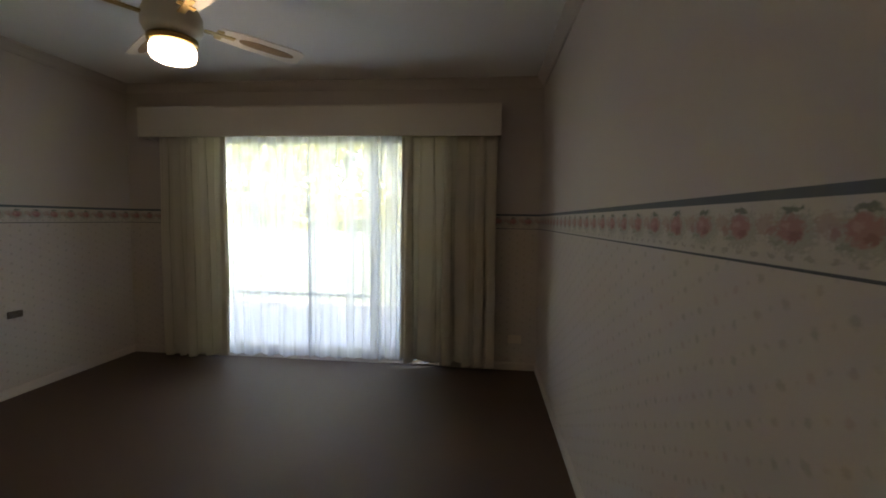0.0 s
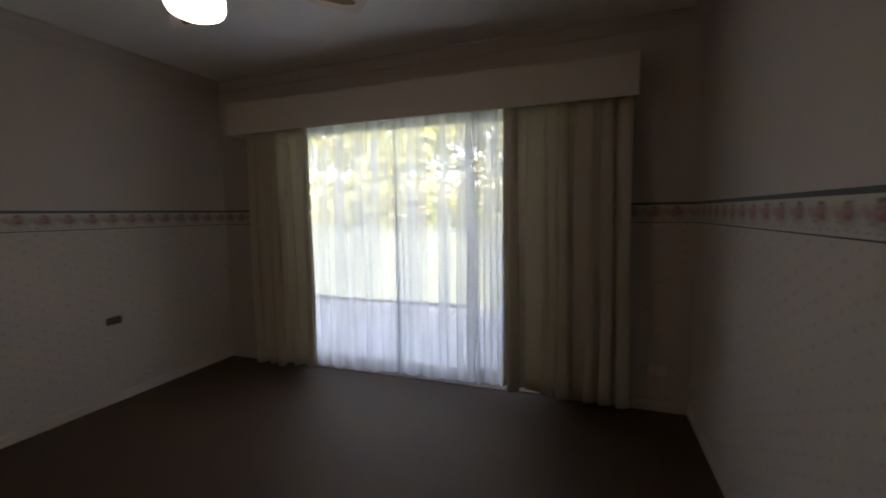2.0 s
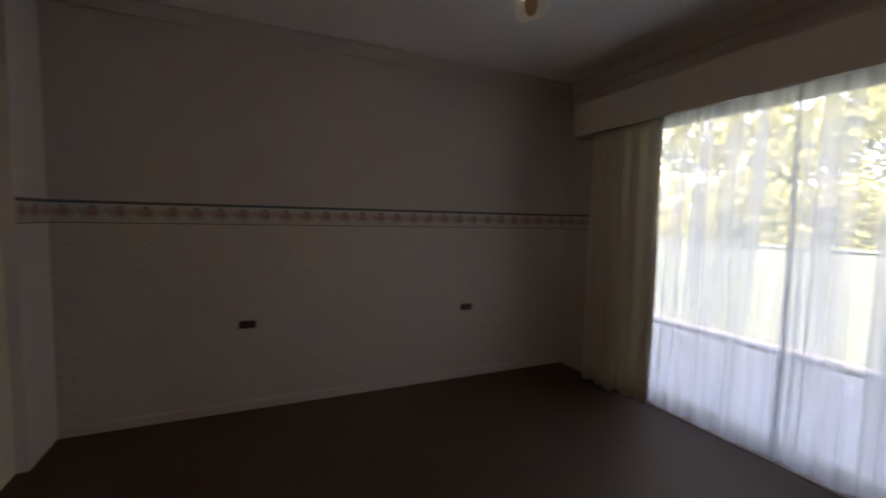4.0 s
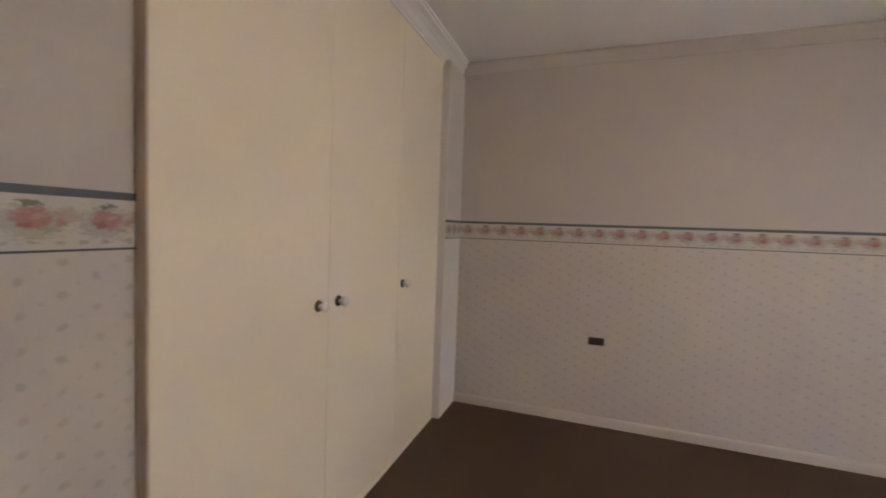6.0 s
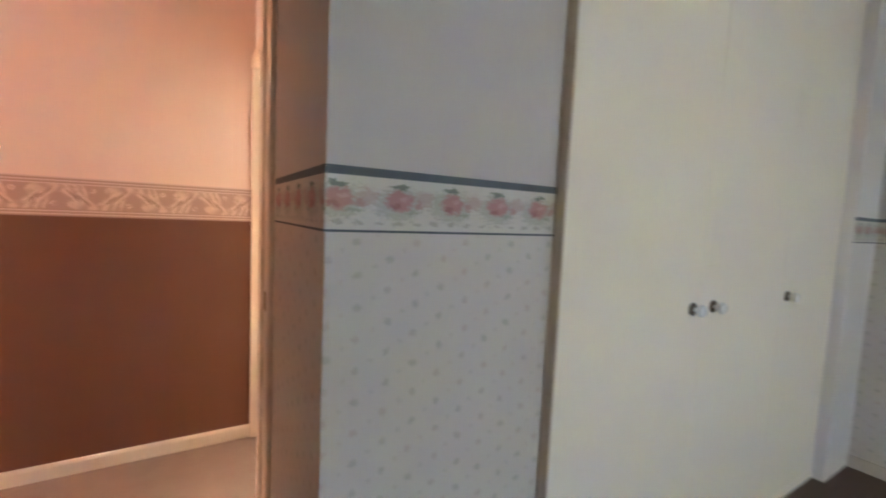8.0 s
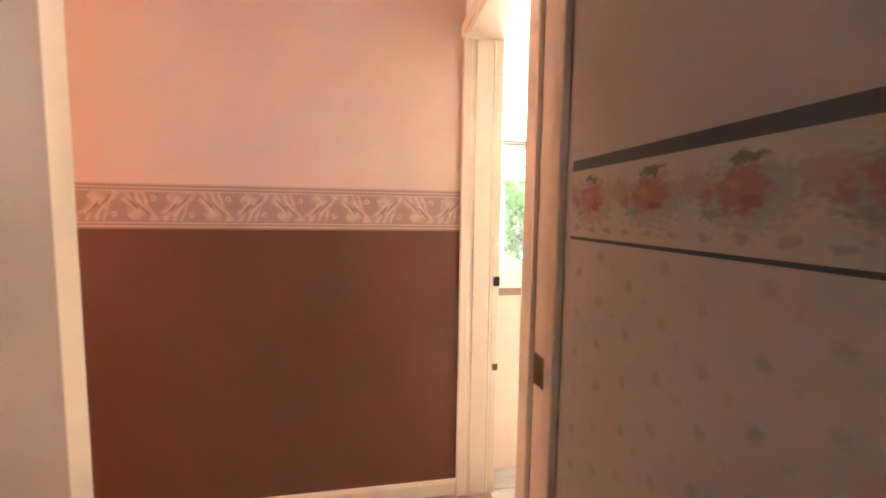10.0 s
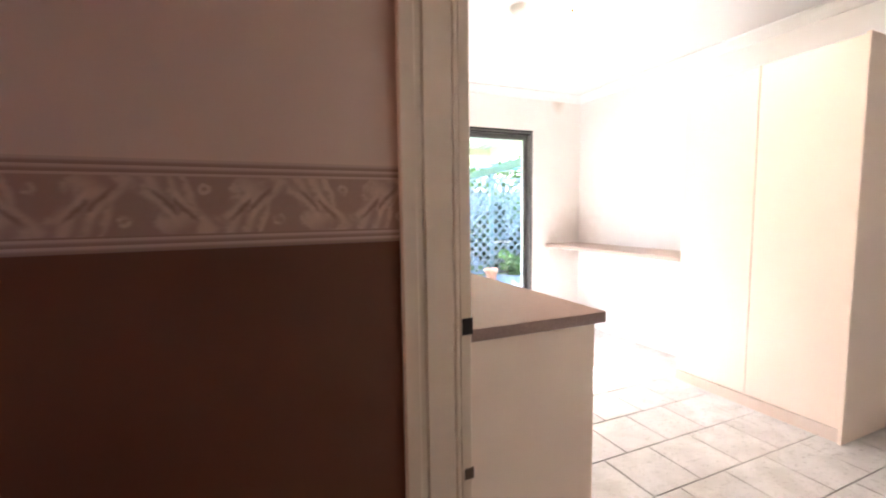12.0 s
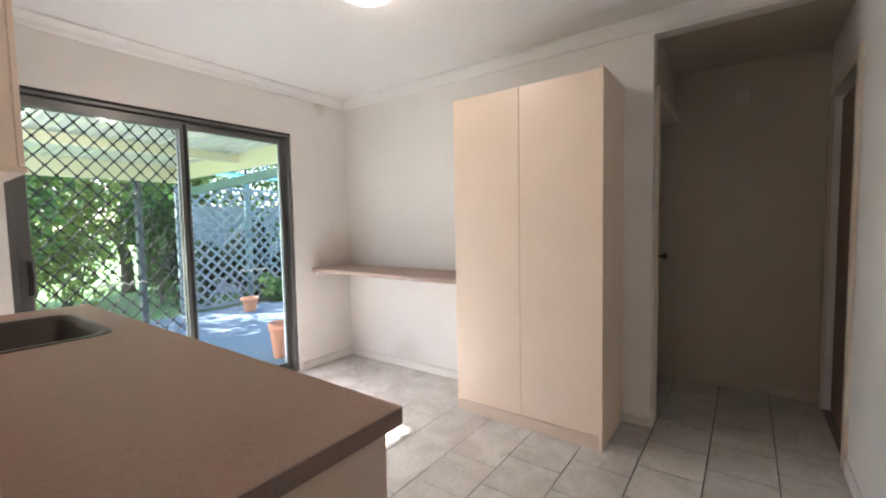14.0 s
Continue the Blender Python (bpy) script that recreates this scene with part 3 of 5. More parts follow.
BZ0, BZ1 = 1.226, 1.354
for nm, a, b, o in (("north_w", (XW, YN), (WX0 - 0.3, YN), (0, -1)), ("north_e", (WX1 + 0.3, YN), (XE, YN), (0, -1)), ("west", (XW, YNIB), (XW, YN), (1, 0)),
                    ("east", (XE, YN), (XE, YF0), (-1, 0)), ("strip", (-1.49, YS), (XP, YS), (0, 1)), ("passage", (XP, YF0 + 0.04), (XP, YS), (1, 0)), ("nib", (-3.43, YNIB), (XW, YNIB), (0, 1))):
    strip("wallpaper_border_" + nm, (a, b), BZ0, BZ1, o, ROSES, "rose wallpaper border with a slate band")

# ---- structure: bedroom doorway ----
JX0, JX1, JH = -0.872, -0.055, 2.045
door_frame = tagged(new("door_frame_bedroom"), "cream painted timber frame of the bedroom doorway", kind="structure")
door_frame.location = (JX0, YF1, 0)
part("jamb", boxes((XP, JX0, YF1 - 0.016, YF0 + 0.018, 0, JH), bevel=0.002), JAMB, door_frame)
part("jamb", boxes((JX1, -0.04, YF1 - 0.016, YF0 + 0.018, 0, JH), bevel=0.002), JAMB, door_frame)
part("head", boxes((XP, -0.04, YF1 - 0.016, YF0 + 0.018, JH, 2.062), bevel=0.002), JAMB, door_frame)
part("stop", boxes((JX0, JX0 + 0.012, -4.075, -4.03, 0, JH), bevel=0.002), JAMB, door_frame)
part("strike_plate", boxes((JX0 - 0.001, JX0 + 0.0025, -4.024, -3.985, 0.94, 1.0), bevel=0.0008), BRASS, door_frame, "small brass strike plate")
part("architrave", boxes((XP - 0.055, JX0 - 0.006, YF1 - 0.018, YF1, 0, 2.10), bevel=0.004), JAMB, door_frame)
part("architrave", boxes((JX1 + 0.006, JX1 + 0.07, YF1 - 0.018, YF1, 0, 2.10), bevel=0.004), JAMB, door_frame)
part("architrave", boxes((XP - 0.055, JX1 + 0.07, YF1 - 0.018, YF1, 2.052, 2.11), bevel=0.004), JAMB, door_frame)

leaf = thing("bedroom_door", (-0.12, -3.93, 0), "plain cream flush door standing open along the wall", "door")
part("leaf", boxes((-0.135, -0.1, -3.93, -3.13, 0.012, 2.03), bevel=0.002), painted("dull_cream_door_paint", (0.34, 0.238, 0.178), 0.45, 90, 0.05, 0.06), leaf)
hd = part("handle", lathe([(0.026, 0.0), (0.026, -0.006), (0.012, -0.008), (0.011, -0.04), (0.024, -0.045), (0.026, -0.06), (0.018, -0.068)], (-0.135, -3.19, 1.0), 20, "x"), BRASS, leaf, "round brass door knob", True)

# ---- structure: hall ----
structure("wall_hall_south", boxes((XA - 0.1, 3.4, YB - 0.1, YB, 0, 1.205)), BROWN, "chocolate brown lower hall wall")
structure("wall_hall_south_upper", boxes((XA - 0.1, 3.4, YB - 0.1, YB, 1.205, 2.6)), PEACH, "peach painted upper hall wall")
structure("wall_hall_east", boxes((3.4, 3.5, YB - 0.1, YF0, 0, 2.6)), PEACH, "peach painted end wall of the hall")
strip("wallpaper_border_hall", ((3.4, YB), (XA, YB)), 1.19, 1.362, (0, 1), SCROLL, "beige scroll border paper in the hall")
structure("baseboard_hall", extrude_profile([(0, 0), (0.014, 0), (0.014, 0.056), (0.008, 0.068), (0, 0.07)], (3.4, YB, 0), (XA, YB, 0), (0, 1)), CREAM, "cream painted skirting board")
structure("floor_hall", boxes((XKE, 3.4, YB, YF1 + 0.02, -0.007, 0.001)), ground_mat("beige_hall_carpet", (0.22, 0.168, 0.14), (0.34, 0.265, 0.225), 160, 0.95, 0.4), "worn beige carpet in the hall")
structure("ceiling_hall", boxes((XKE, 3.5, YB, YF1, ZC, ZC + 0.1)), CEIL, "white painted plaster ceiling")
structure("cornice_hall", extrude_profile(COVE, (3.4, YB, zc), (XA, YB, zc), (0, 1)), CEIL, "white plaster cornice")
# Invented fitting above the added hall light, never in view.
hall_light = thing("hall_fill_base", (HALL_FILL[0], HALL_FILL[1], ZC), "invented round ceiling base for the hall's added light, out of view", "ceiling light")
part("base", lathe([(0.13, 0), (0.13, -0.025), (0.12, -0.03)], (HALL_FILL[0], HALL_FILL[1], ZC), 28), BRASS, hall_light)

# kitchen doorway
KD0, KD1 = -4.985, -4.165
structure("wall_kitchen_east", boxes((XKE, XA, YB - 0.1, YB + 0.012, 0, 2.6), (XKE, XA, KD1 + 0.01, YF1 + 0.003, 0, 2.6), (XKE, XA, YB + 0.012, KD1 + 0.01, 2.01, 2.6), (XKE, XKE + 0.1, YKS, YB - 0.1, 0, 2.6)), WHITE, "white painted kitchen wall with a doorway")
kf = tagged(new("door_frame_kitchen"), "cream painted timber frame of the kitchen doorway", kind="structure")
kf.location = (XA, KD0, 0)
part("jamb", boxes((-1.070, -0.997, YB + 0.0125, -5.0, 0, 1.98), (-1.116, -1.084, YB + 0.0125, -5.0, 0, 1.98), (-1.0835, -1.0705, YB + 0.0125, -4.997, 0, 1.98), bevel=0.003), JAMB, kf)
part("rebate", boxes((-0.9965, -0.9815, YB + 0.0125, -5.007, 0, 1.98)), JAMB, kf)
part("jamb", boxes((-1.118, -0.948, KD1, KD1 + 0.012, 0, 1.98), bevel=0.002), JAMB, kf)
part("head", boxes((-1.118, -0.948, YB + 0.013, KD1 + 0.012, 1.98, 2.006), bevel=0.002), JAMB, kf)
part("architrave", boxes((-0.9545, -0.944, YB + 0.001, -5.003, 0, 1.985), (-0.981, -0.941, -5.0175, -5.0, 0, 1.985), bevel=0.004), JAMB, kf)
part("architrave", boxes((-0.955, -0.936, KD1 + 0.006, KD1 + 0.055, 0, 1.985), bevel=0.005), JAMB, kf)
part("architrave", boxes((-0.955, -0.936, YB + 0.001, KD1 + 0.055, 1.986, 2.04), bevel=0.005), JAMB, kf)
part("strike_plate", boxes((-1.119, -1.090, -5.004, -4.998, 0.952, 0.994), bevel=0.001), BLACK, kf, "dark open strike plate")
part("hinge_plate", boxes((-1.119, -1.094, -5.004, -4.998, 0.575, 0.605), bevel=0.001), BRONZE, kf, "small dark metal plate")

# ---- structure: kitchen ----
SX0, SX1, SZ1 = -3.24, -1.50, 2.075
structure("floor_kitchen", boxes((-5.0, 3.5, YKS - 0.05, YF1 + 0.03, -0.12, -0.006)), GROUT, "grey grout bed under the floor tiles")
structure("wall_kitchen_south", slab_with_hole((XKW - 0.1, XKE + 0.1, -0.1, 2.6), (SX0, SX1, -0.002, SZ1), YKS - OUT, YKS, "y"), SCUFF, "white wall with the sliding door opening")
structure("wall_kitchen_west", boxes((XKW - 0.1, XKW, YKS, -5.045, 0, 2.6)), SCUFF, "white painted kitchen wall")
structure("wall_kitchen_north", boxes((-3.93, XKE, YKN, YKN + 0.1, 0, 2.6), (-4.95, -4.74, YKN, YKN + 0.1, 0, 2.6), (-4.74, -3.93, YKN, YKN + 0.1, 2.05, 2.6)), WHITE, "white painted wall running into the passage")
structure("wall_passage_end", boxes((-4.95, -4.85, -5.3, YKN, 0, 2.6)), DIMWALL, "end wall of the passage, beige darkened for its dim light")
structure("wall_passage_south", boxes((-3.965, XKW - 0.1, -5.25, -5.045, 0, 2.6), (-4.85, -3.965, -5.25, -5.045, 2.03, 2.6)), DIMWALL, "passage wall with a doorway, beige darkened for dim light")
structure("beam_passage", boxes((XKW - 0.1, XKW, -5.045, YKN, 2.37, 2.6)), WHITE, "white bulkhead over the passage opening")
structure("ceiling_passage", boxes((-4.95, XKW - 0.1, -5.3, YKN, 2.40, 2.5)), DIMWALL, "passage ceiling, beige darkened for dim light")
structure("ceiling_kitchen", boxes((XKW, XKE, YKS, YKN, ZK, ZK + 0.1)), CEIL, "white painted plaster ceiling")
zk = ZK - 0.072
for nm, a, b, o in (("south", (XKW, YKS), (XKE, YKS), (0, 1)), ("west", (XKW, YKS), (XKW, YKN), (1, 0)), ("north", (XKW, YKN), (XKE, YKN), (0, -1))):
    structure("cornice_kitchen_" + nm, extrude_profile(COVE, (*a, zk), (*b, zk), o), CEIL, "white plaster cornice")
for nm, a, b, o in (("west", (XKW, YKS), (XKW, -6.19), (1, 0)), ("nib", (XKW, -5.2), (XKW, -5.045), (1, 0)), ("south", (XKW, YKS), (SX0 - 0.03, YKS), (0, 1)),
                    ("north", (-3.87, YKN), (XKE, YKN), (0, -1)), ("nib_return", (XKW + 0.014, -5.045), (-3.96, -5.045), (0, 1))):
    structure("baseboard_kitchen_" + nm, extrude_profile([(0, 0), (0.014, 0), (0.014, 0.055), (0.006, 0.068), (0, 0.07)], (*a, 0), (*b, 0), o), WHITE, "white painted skirting board")
structure("baseboard_passage", extrude_profile([(0, 0), (0.014, 0), (0.014, 0.055), (0.006, 0.068), (0, 0.07)], (-4.85, -5.045, 0), (-4.85, YKN, 0), (1, 0)), DIMWALL, "passage skirting board, beige darkened for dim light")
structure("roof", boxes((-5.2, 3.7, YKS - 0.5, YN + 0.42, 2.6, 2.72)), CEIL, "flat eaves and roof over the house")
structure("wall_rest", boxes((-5.05, -4.95, -5.3, YN, -0.1, 2.6), (3.5, 3.6, -5.3, YF0, -0.1, 2.6), (-5.0, XKW - 0.1, -5.4, -5.3, -0.1, 2.6), (XE + OUT, 3.6, YF0, YF0 + 0.1, -0.1, 2.6)), BRICKM, "brown brick outer wall")


def plain_door(name, x0, x1, y0, y1, knob, label):
    d = thing(name, ((x0 + x1) / 2, (y0 + y1) / 2, 0), label, "door")
    part("leaf", boxes((x0, x1, y0, y1, 0.01, 2.02), bevel=0.002), DOORW, d)
    part("knob", lathe([(0.024, 0), (0.024, 0.006), (0.01, 0.01), (0.01, 0.035), (0.024, 0.042), (0.024, 0.06), (0.014, 0.066)], knob[0], 18, knob[1]), BRONZE, d, "dark bronze knob", True)
    return d


for nm, x0, x1, yw, s in (("north", -4.74, -3.93, YKN, -1), ("south", -4.849, -3.965, -5.045, 1)):
    fr = tagged(new("door_frame_passage_" + nm), "cream painted door frame in the passage", kind="structure")
    fr.location = (x0, yw, 0)
    for a, b, z0, z1 in ((x0 - 0.045, x0 + 0.012, 0, 2.04), (x1 - 0.012, x1 + (0.05 if s < 0 else 0.014), 0, 2.04), (x0 - 0.045, x1 + (0.05 if s < 0 else 0.014), 2.041, 2.10)):
        if s > 0 and a < -4.85:
            if z0 == 0:
                continue
            a = x0
        part("architrave", boxes((a, b, yw + s * 0.018, yw - s * 0.002, z0, z1), bevel=0.004), CREAM, fr)
plain_door("passage_door", -4.728, -3.942, YKN + 0.04, YKN + 0.075, ((-4.64, YKN + 0.1, 0.99), "y"), "dark brown flush door, closed, at the passage end")
plain_door("passage_door", -4.845, -3.97, -5.19, -5.155, ((-4.775, -5.155, 0.99), "y"), "dark brown flush door, closed, set in its frame")
# ---- things: bedroom window ----
def grille(name, x0, x1, z0, z1, y, cell, w, material, parent, label, studs=0.0):
    """Diamond security mesh: crossing bars in the rectangle, with small studs where they cross."""
    bm = bmesh.new()
    W, H = x1 - x0, z1 - z0
    k = 1.15
    n = int((W * k + H) / cell) + 2
    for i in range(-n, n):
        for s in (1, -1):
            c = i * cell
            pts = []
            for xx in (0.0, W):
                zz = s * k * xx + c
                if 0 <= zz <= H:
                    pts.append((xx, zz))
            for zz in (0.0, H):
                xx = (zz - c) / (s * k)
                if 0 < xx < W:
                    pts.append((xx, zz))
            if len(pts) >= 2:
                a, b = pts[0], pts[1]
                if abs(a[0] - b[0]) + abs(a[1] - b[1]) > 0.01:
                    bar(bm, (x0 + a[0], y + s * 0.0015, z0 + a[1]), (x0 + b[0], y + s * 0.0015, z0 + b[1]), w, 0.004)
    if studs:
        for i in range(-n, n):
            for j in range(-n, n):
                xx, zz = (j - i) * cell / (2 * k), (i + j) * cell / 2
                if 0.01 < xx < W - 0.01 and 0.01 < zz < H - 0.01:
                    box(x0 + xx - studs, x0 + xx + studs, y - 0.006, y + 0.006, z0 + zz - studs, z0 + zz + studs, bm=bm)
    return part(name, bm, material, parent, label)


def sash(parent, name, x0, x1, z0, z1, y, w, material, pane=True, d=0.03):
    s = part(name, boxes((x0, x0 + w, y - d / 2, y + d / 2, z0, z1), (x1 - w, x1, y - d / 2, y + d / 2, z0, z1), (x0 + w, x1 - w, y - d / 2, y + d / 2, z1 - w, z1), (x0 + w, x1 - w, y - d / 2, y + d / 2, z0, z0 + w * 1.3), bevel=0.003), material, parent)
    if pane:
        g = part("pane", boxes((x0 + w, x1 - w, y - 0.002, y + 0.002, z0 + w * 1.3, z1 - w)), GLASS, s)
        g.visible_shadow = False
    return s


win = tagged(new("window_1"), "aluminium sliding glass door behind the curtains", kind="structure")
win.location = (WX0, YN + 0.1, 0)
yw = YN + 0.11
part("window_frame", boxes((WX0, WX0 + 0.04, yw - 0.05, yw + 0.05, 0.02, WZ1), (WX1 - 0.04, WX1, yw - 0.05, yw + 0.05, 0.02, WZ1), (WX0 + 0.04, WX1 - 0.04, yw - 0.05, yw + 0.05, WZ1 - 0.045, WZ1), (WX0 + 0.04, WX1 - 0.04, yw - 0.05, yw + 0.05, 0.02, 0.055), bevel=0.003), ALUW, win)
sash(win, "fixed_sash", WX0 + 0.04, -1.46, 0.055, WZ1 - 0.045, yw - 0.02, 0.035, ALUW)
sash(win, "sliding_sash", -1.50, WX1 - 0.04, 0.055, WZ1 - 0.045, yw + 0.02, 0.04, ALUW)
part("transom", boxes((WX0 + 0.07, -1.50, yw - 0.035, yw - 0.005, 0.575, 0.60), bevel=0.002), ALUW, win)
scr = sash(win, "screen_frame", -1.48, WX1 - 0.04, 0.055, WZ1 - 0.045, yw + 0.06, 0.03, ALUW, False, 0.02)
grille("security_mesh", -1.45, WX1 - 0.07, 0.1, WZ1 - 0.075, yw + 0.06, 0.075, 0.006, ALUW, scr, "diamond security mesh")

pel = thing("pelmet", (-1.94, YN, 1.971), "off-white painted box pelmet over the curtains", "pelmet")
part("front_board", boxes((-3.478, -0.354, 0.088, 0.106, 1.971, 2.212), bevel=0.004), PELM, pel)
part("end_board", boxes((-3.478, -3.460, 0.106, YN, 1.971, 2.212), bevel=0.002), PELM, pel)
part("end_board", boxes((-0.372, -0.354, 0.106, YN, 1.971, 2.212), bevel=0.002), PELM, pel)
part("top_board", boxes((-3.478, -0.354, 0.088, YN, 2.212, 2.226), bevel=0.003), PELM, pel)


def hanging(name, x0, x1, y, z0, z1, folds, amp, material, seed, label, category, thick=0.0, hem=None, lap=0.25, nx=220, scallop=0.022):
    """A hung cloth in soft vertical folds that vary in depth and lean a little."""
    rnd = random.Random(seed)
    phases = [0.0]
    for _ in range(int(folds)):
        phases.append(phases[-1] + rnd.uniform(0.4, 1.75))
    total = phases[-1]
    depth = [rnd.uniform(0.35, 1.25) for _ in phases]
    nz = 22
    verts, faces = [], []
    off = seed * 3.7
    for j in range(nz + 1):
        v = j / nz
        for i in range(nx + 1):
            u = i / nx
            ph = u * total
            k = max(q for q in range(len(phases)) if phases[q] <= ph + 1e-9)
            k = min(k, len(phases) - 2)
            f = (ph - phases[k]) / (phases[k + 1] - phases[k])
            wob = noise.noise((u * 6 + off, v * 1.3, off)) * 0.5
            s = math.sin(2 * math.pi * (f + 0.06 * wob)) * (0.7 + 0.3 * math.sin(2 * math.pi * f + 1)) * depth[k]
            low = 0.45 + 0.55 * (1 - v) ** 0.6
            x = x0 + (x1 - x0) * u + 0.012 * noise.noise((u * 5 + off, v * 2, 4.0)) + lap * amp * math.sin(4 * math.pi * f) * low
            yy = y + amp * s * low + 0.018 * noise.noise((u * 3 + off, v * 1.5, 9.0))
            zb = z0 if hem is None else hem(u)
            zb += 0.016 * noise.noise((u * 11 + off, 2.0, 3.0)) + scallop * s
            verts.append((x, yy, zb + (z1 - zb) * v))
    for j in range(nz):
        for i in range(nx):
            a = j * (nx + 1) + i
            faces.append((a, a + 1, a + nx + 2, a + nx + 1))
    me = bpy.data.meshes.new(name)
    me.from_pydata(verts, [], faces)
    me.materials.append(material)
    for p in me.polygons:
        p.use_smooth = True
    ob = new(name, me)
    if thick > 0:
        md = ob.modifiers.new("cloth", "SOLIDIFY")
        md.thickness = thick
    return tagged(ob, label, category)


hanging("curtain", -3.34, -2.715, 0.158, 0.03, 2.0, 5, 0.085, CURT, 3, "heavy oatmeal cotton curtain drawn aside in folds", "curtain", 0.004, lambda u: 0.045 + 0.02 * u, 0.5)
hanging("curtain", -1.165, -0.385, 0.158, 0.05, 2.0, 6, 0.088, CURT, 8, "heavy oatmeal cotton curtain hanging clear of the carpet", "curtain", 0.004, lambda u: 0.10 - 0.03 * u, 0.55)
hanging("sheer_curtain", -2.97, -0.93, 0.272, 0.03, 2.02, 16, 0.036, SHEER, 5, "white translucent voile curtain across the glass", "curtain", 0.0, lambda u: 0.03 + 0.02 * u, 0.5, 640, 0.014)

# ---- things: ceiling fan ----
FX, FY = -1.846, -1.545
fan = thing("ceiling_fan", (FX, FY, ZC), "white ceiling fan with cane blades and a lit opal shade", "ceiling fan")
part("canopy", lathe([(0.02, -0.085), (0.06, -0.07), (0.068, -0.02), (0.068, 0.0)], (FX, FY, ZC), 28), BLADE, fan, "", True)
part("downrod", lathe([(0.011, -0.22), (0.011, -0.07)], (FX, FY, ZC), 14), BRASS, fan, "brass rod", True)
part("motor_housing", lathe([(0.06, 2.075), (0.105, 2.085), (0.118, 2.11), (0.118, 2.16), (0.1, 2.2), (0.06, 2.225), (0.02, 2.26)], (FX, FY, 0), 36), BLADE, fan, "", True)
part("lamp_collar", lathe([(0.08, 2.038), (0.098, 2.044), (0.098, 2.066), (0.06, 2.078)], (FX, FY, 0), 36), BRASS, fan, "brass collar", True)
part("lamp_shade", lathe([(0.02, 1.964), (0.062, 1.967), (0.082, 1.978), (0.090, 1.994), (0.090, 2.022), (0.084, 2.036), (0.05, 2.04)], (FX, FY, 0), 40), SHADE, fan, "lit opal glass shade", True)
for ang in (53, 143, 233, 323):
    a = radians(ang)
    d, s = Vector((math.cos(a), math.sin(a), 0)), Vector((-math.sin(a), math.cos(a), 0))
    c = Vector((FX, FY, 2.15))
    bm = bmesh.new()
    outline = [(0.19, -0.045), (0.30, -0.055), (0.50, -0.062), (0.575, -0.060), (0.60, -0.040), (0.60, 0.040), (0.575, 0.060), (0.50, 0.062), (0.30, 0.055), (0.19, 0.045)]
    tilt = lambda q: q * -0.22
    lo = [bm.verts.new(c + d * p + s * q + Vector((0, 0, tilt(q) - 0.003))) for p, q in outline]
    hi = [bm.verts.new(c + d * p + s * q + Vector((0, 0, tilt(q) + 0.003))) for p, q in outline]
    bm.faces.new(lo)
    bm.faces.new(hi)
    for i in range(len(lo)):
        j = (i + 1) % len(lo)
        bm.faces.new((lo[i], lo[j], hi[j], hi[i]))
    bmesh.ops.recalc_face_normals(bm, faces=bm.faces)
    bl = part("blade", bm, BLADE, fan)
    bm = bmesh.new()
    ring = []
    for i in range(24):
        t = 2 * math.pi * i / 24
        p, q = 0.42 + 0.10 * math.cos(t) + (0.04 if math.cos(t) > 0 else -0.04), 0.026 * math.sin(t)
        ring.append((p, q))
    lo = [bm.verts.new(c + d * p + s * q + Vector((0, 0, tilt(q) - 0.0045))) for p, q in ring]
    hi = [bm.verts.new(c + d * p + s * q + Vector((0, 0, tilt(q) - 0.0015))) for p, q in ring]
    bm.faces.new(lo)
    bm.faces.new(hi)
    for i in range(24):
        bm.faces.new((lo[i], lo[(i + 1) % 24], hi[(i + 1) % 24], hi[i]))
    bmesh.ops.recalc_face_normals(bm, faces=bm.faces)
    part("cane_insert", bm, CANE, bl, "woven cane inset")
    bm = bmesh.new()
    bar(bm, c + d * 0.10 + Vector((0, 0, -0.01)), c + d * 0.20 + Vector((0, 0, -0.006)), 0.03, 0.006, (0, 0, 1))
    bar(bm, c + d * 0.19 + s * -0.032 + Vector((0, 0, 0.001)), c + d * 0.19 + s * 0.032 + Vector((0, 0, -0.013)), 0.03, 0.005, (0, 0, 1))
    bar(bm, c + d * 0.19 + Vector((0, 0, -0.006)), c + d * 0.26 + Vector((0, 0, -0.006)), 0.03, 0.005, (0, 0, 1))
    part("bracket", bm, BRASS, bl, "cast brass blade bracket")

# ---- things: power points ----
def outlet(x, y, z, way, w, h, material, label):
    o = thing("power_outlet", (x, y, z), label, "power outlet", "bedroom power points")
    def b(u0, u1, v0, v1, d0, d1, bev):
        if way == "x":
            return boxes((x + d0, x + d1, y + u0, y + u1, z + v0, z + v1), bevel=bev)
        return boxes((x + u0, x + u1, y - d0, y - d1, z + v0, z + v1), bevel=bev)
    part("plate", b(-w / 2, w / 2, -h / 2, h / 2, 0, 0.009, 0.003), material, o)
    for k in (-0.25, 0.25):
        part("socket", b(k * w - 0.017, k * w + 0.017, -0.022, 0.008, 0.009, 0.0115, 0.002), material, o)
        part("switch", b(k * w - 0.006, k * w + 0.006, 0.012, 0.026, 0.009, 0.014, 0.002), material, o)
    return o


outlet(XW, -0.702, 0.581, "x", 0.10, 0.05, DARKP, "dark brown double power point on the papered wall")
outlet(XW, -2.316, 0.573, "x", 0.10, 0.05, DARKP, "dark brown double power point on the papered wall")
outlet(-0.19, YN, 0.27, "y", 0.115, 0.07, CREAM, "cream double power point beside the curtain")

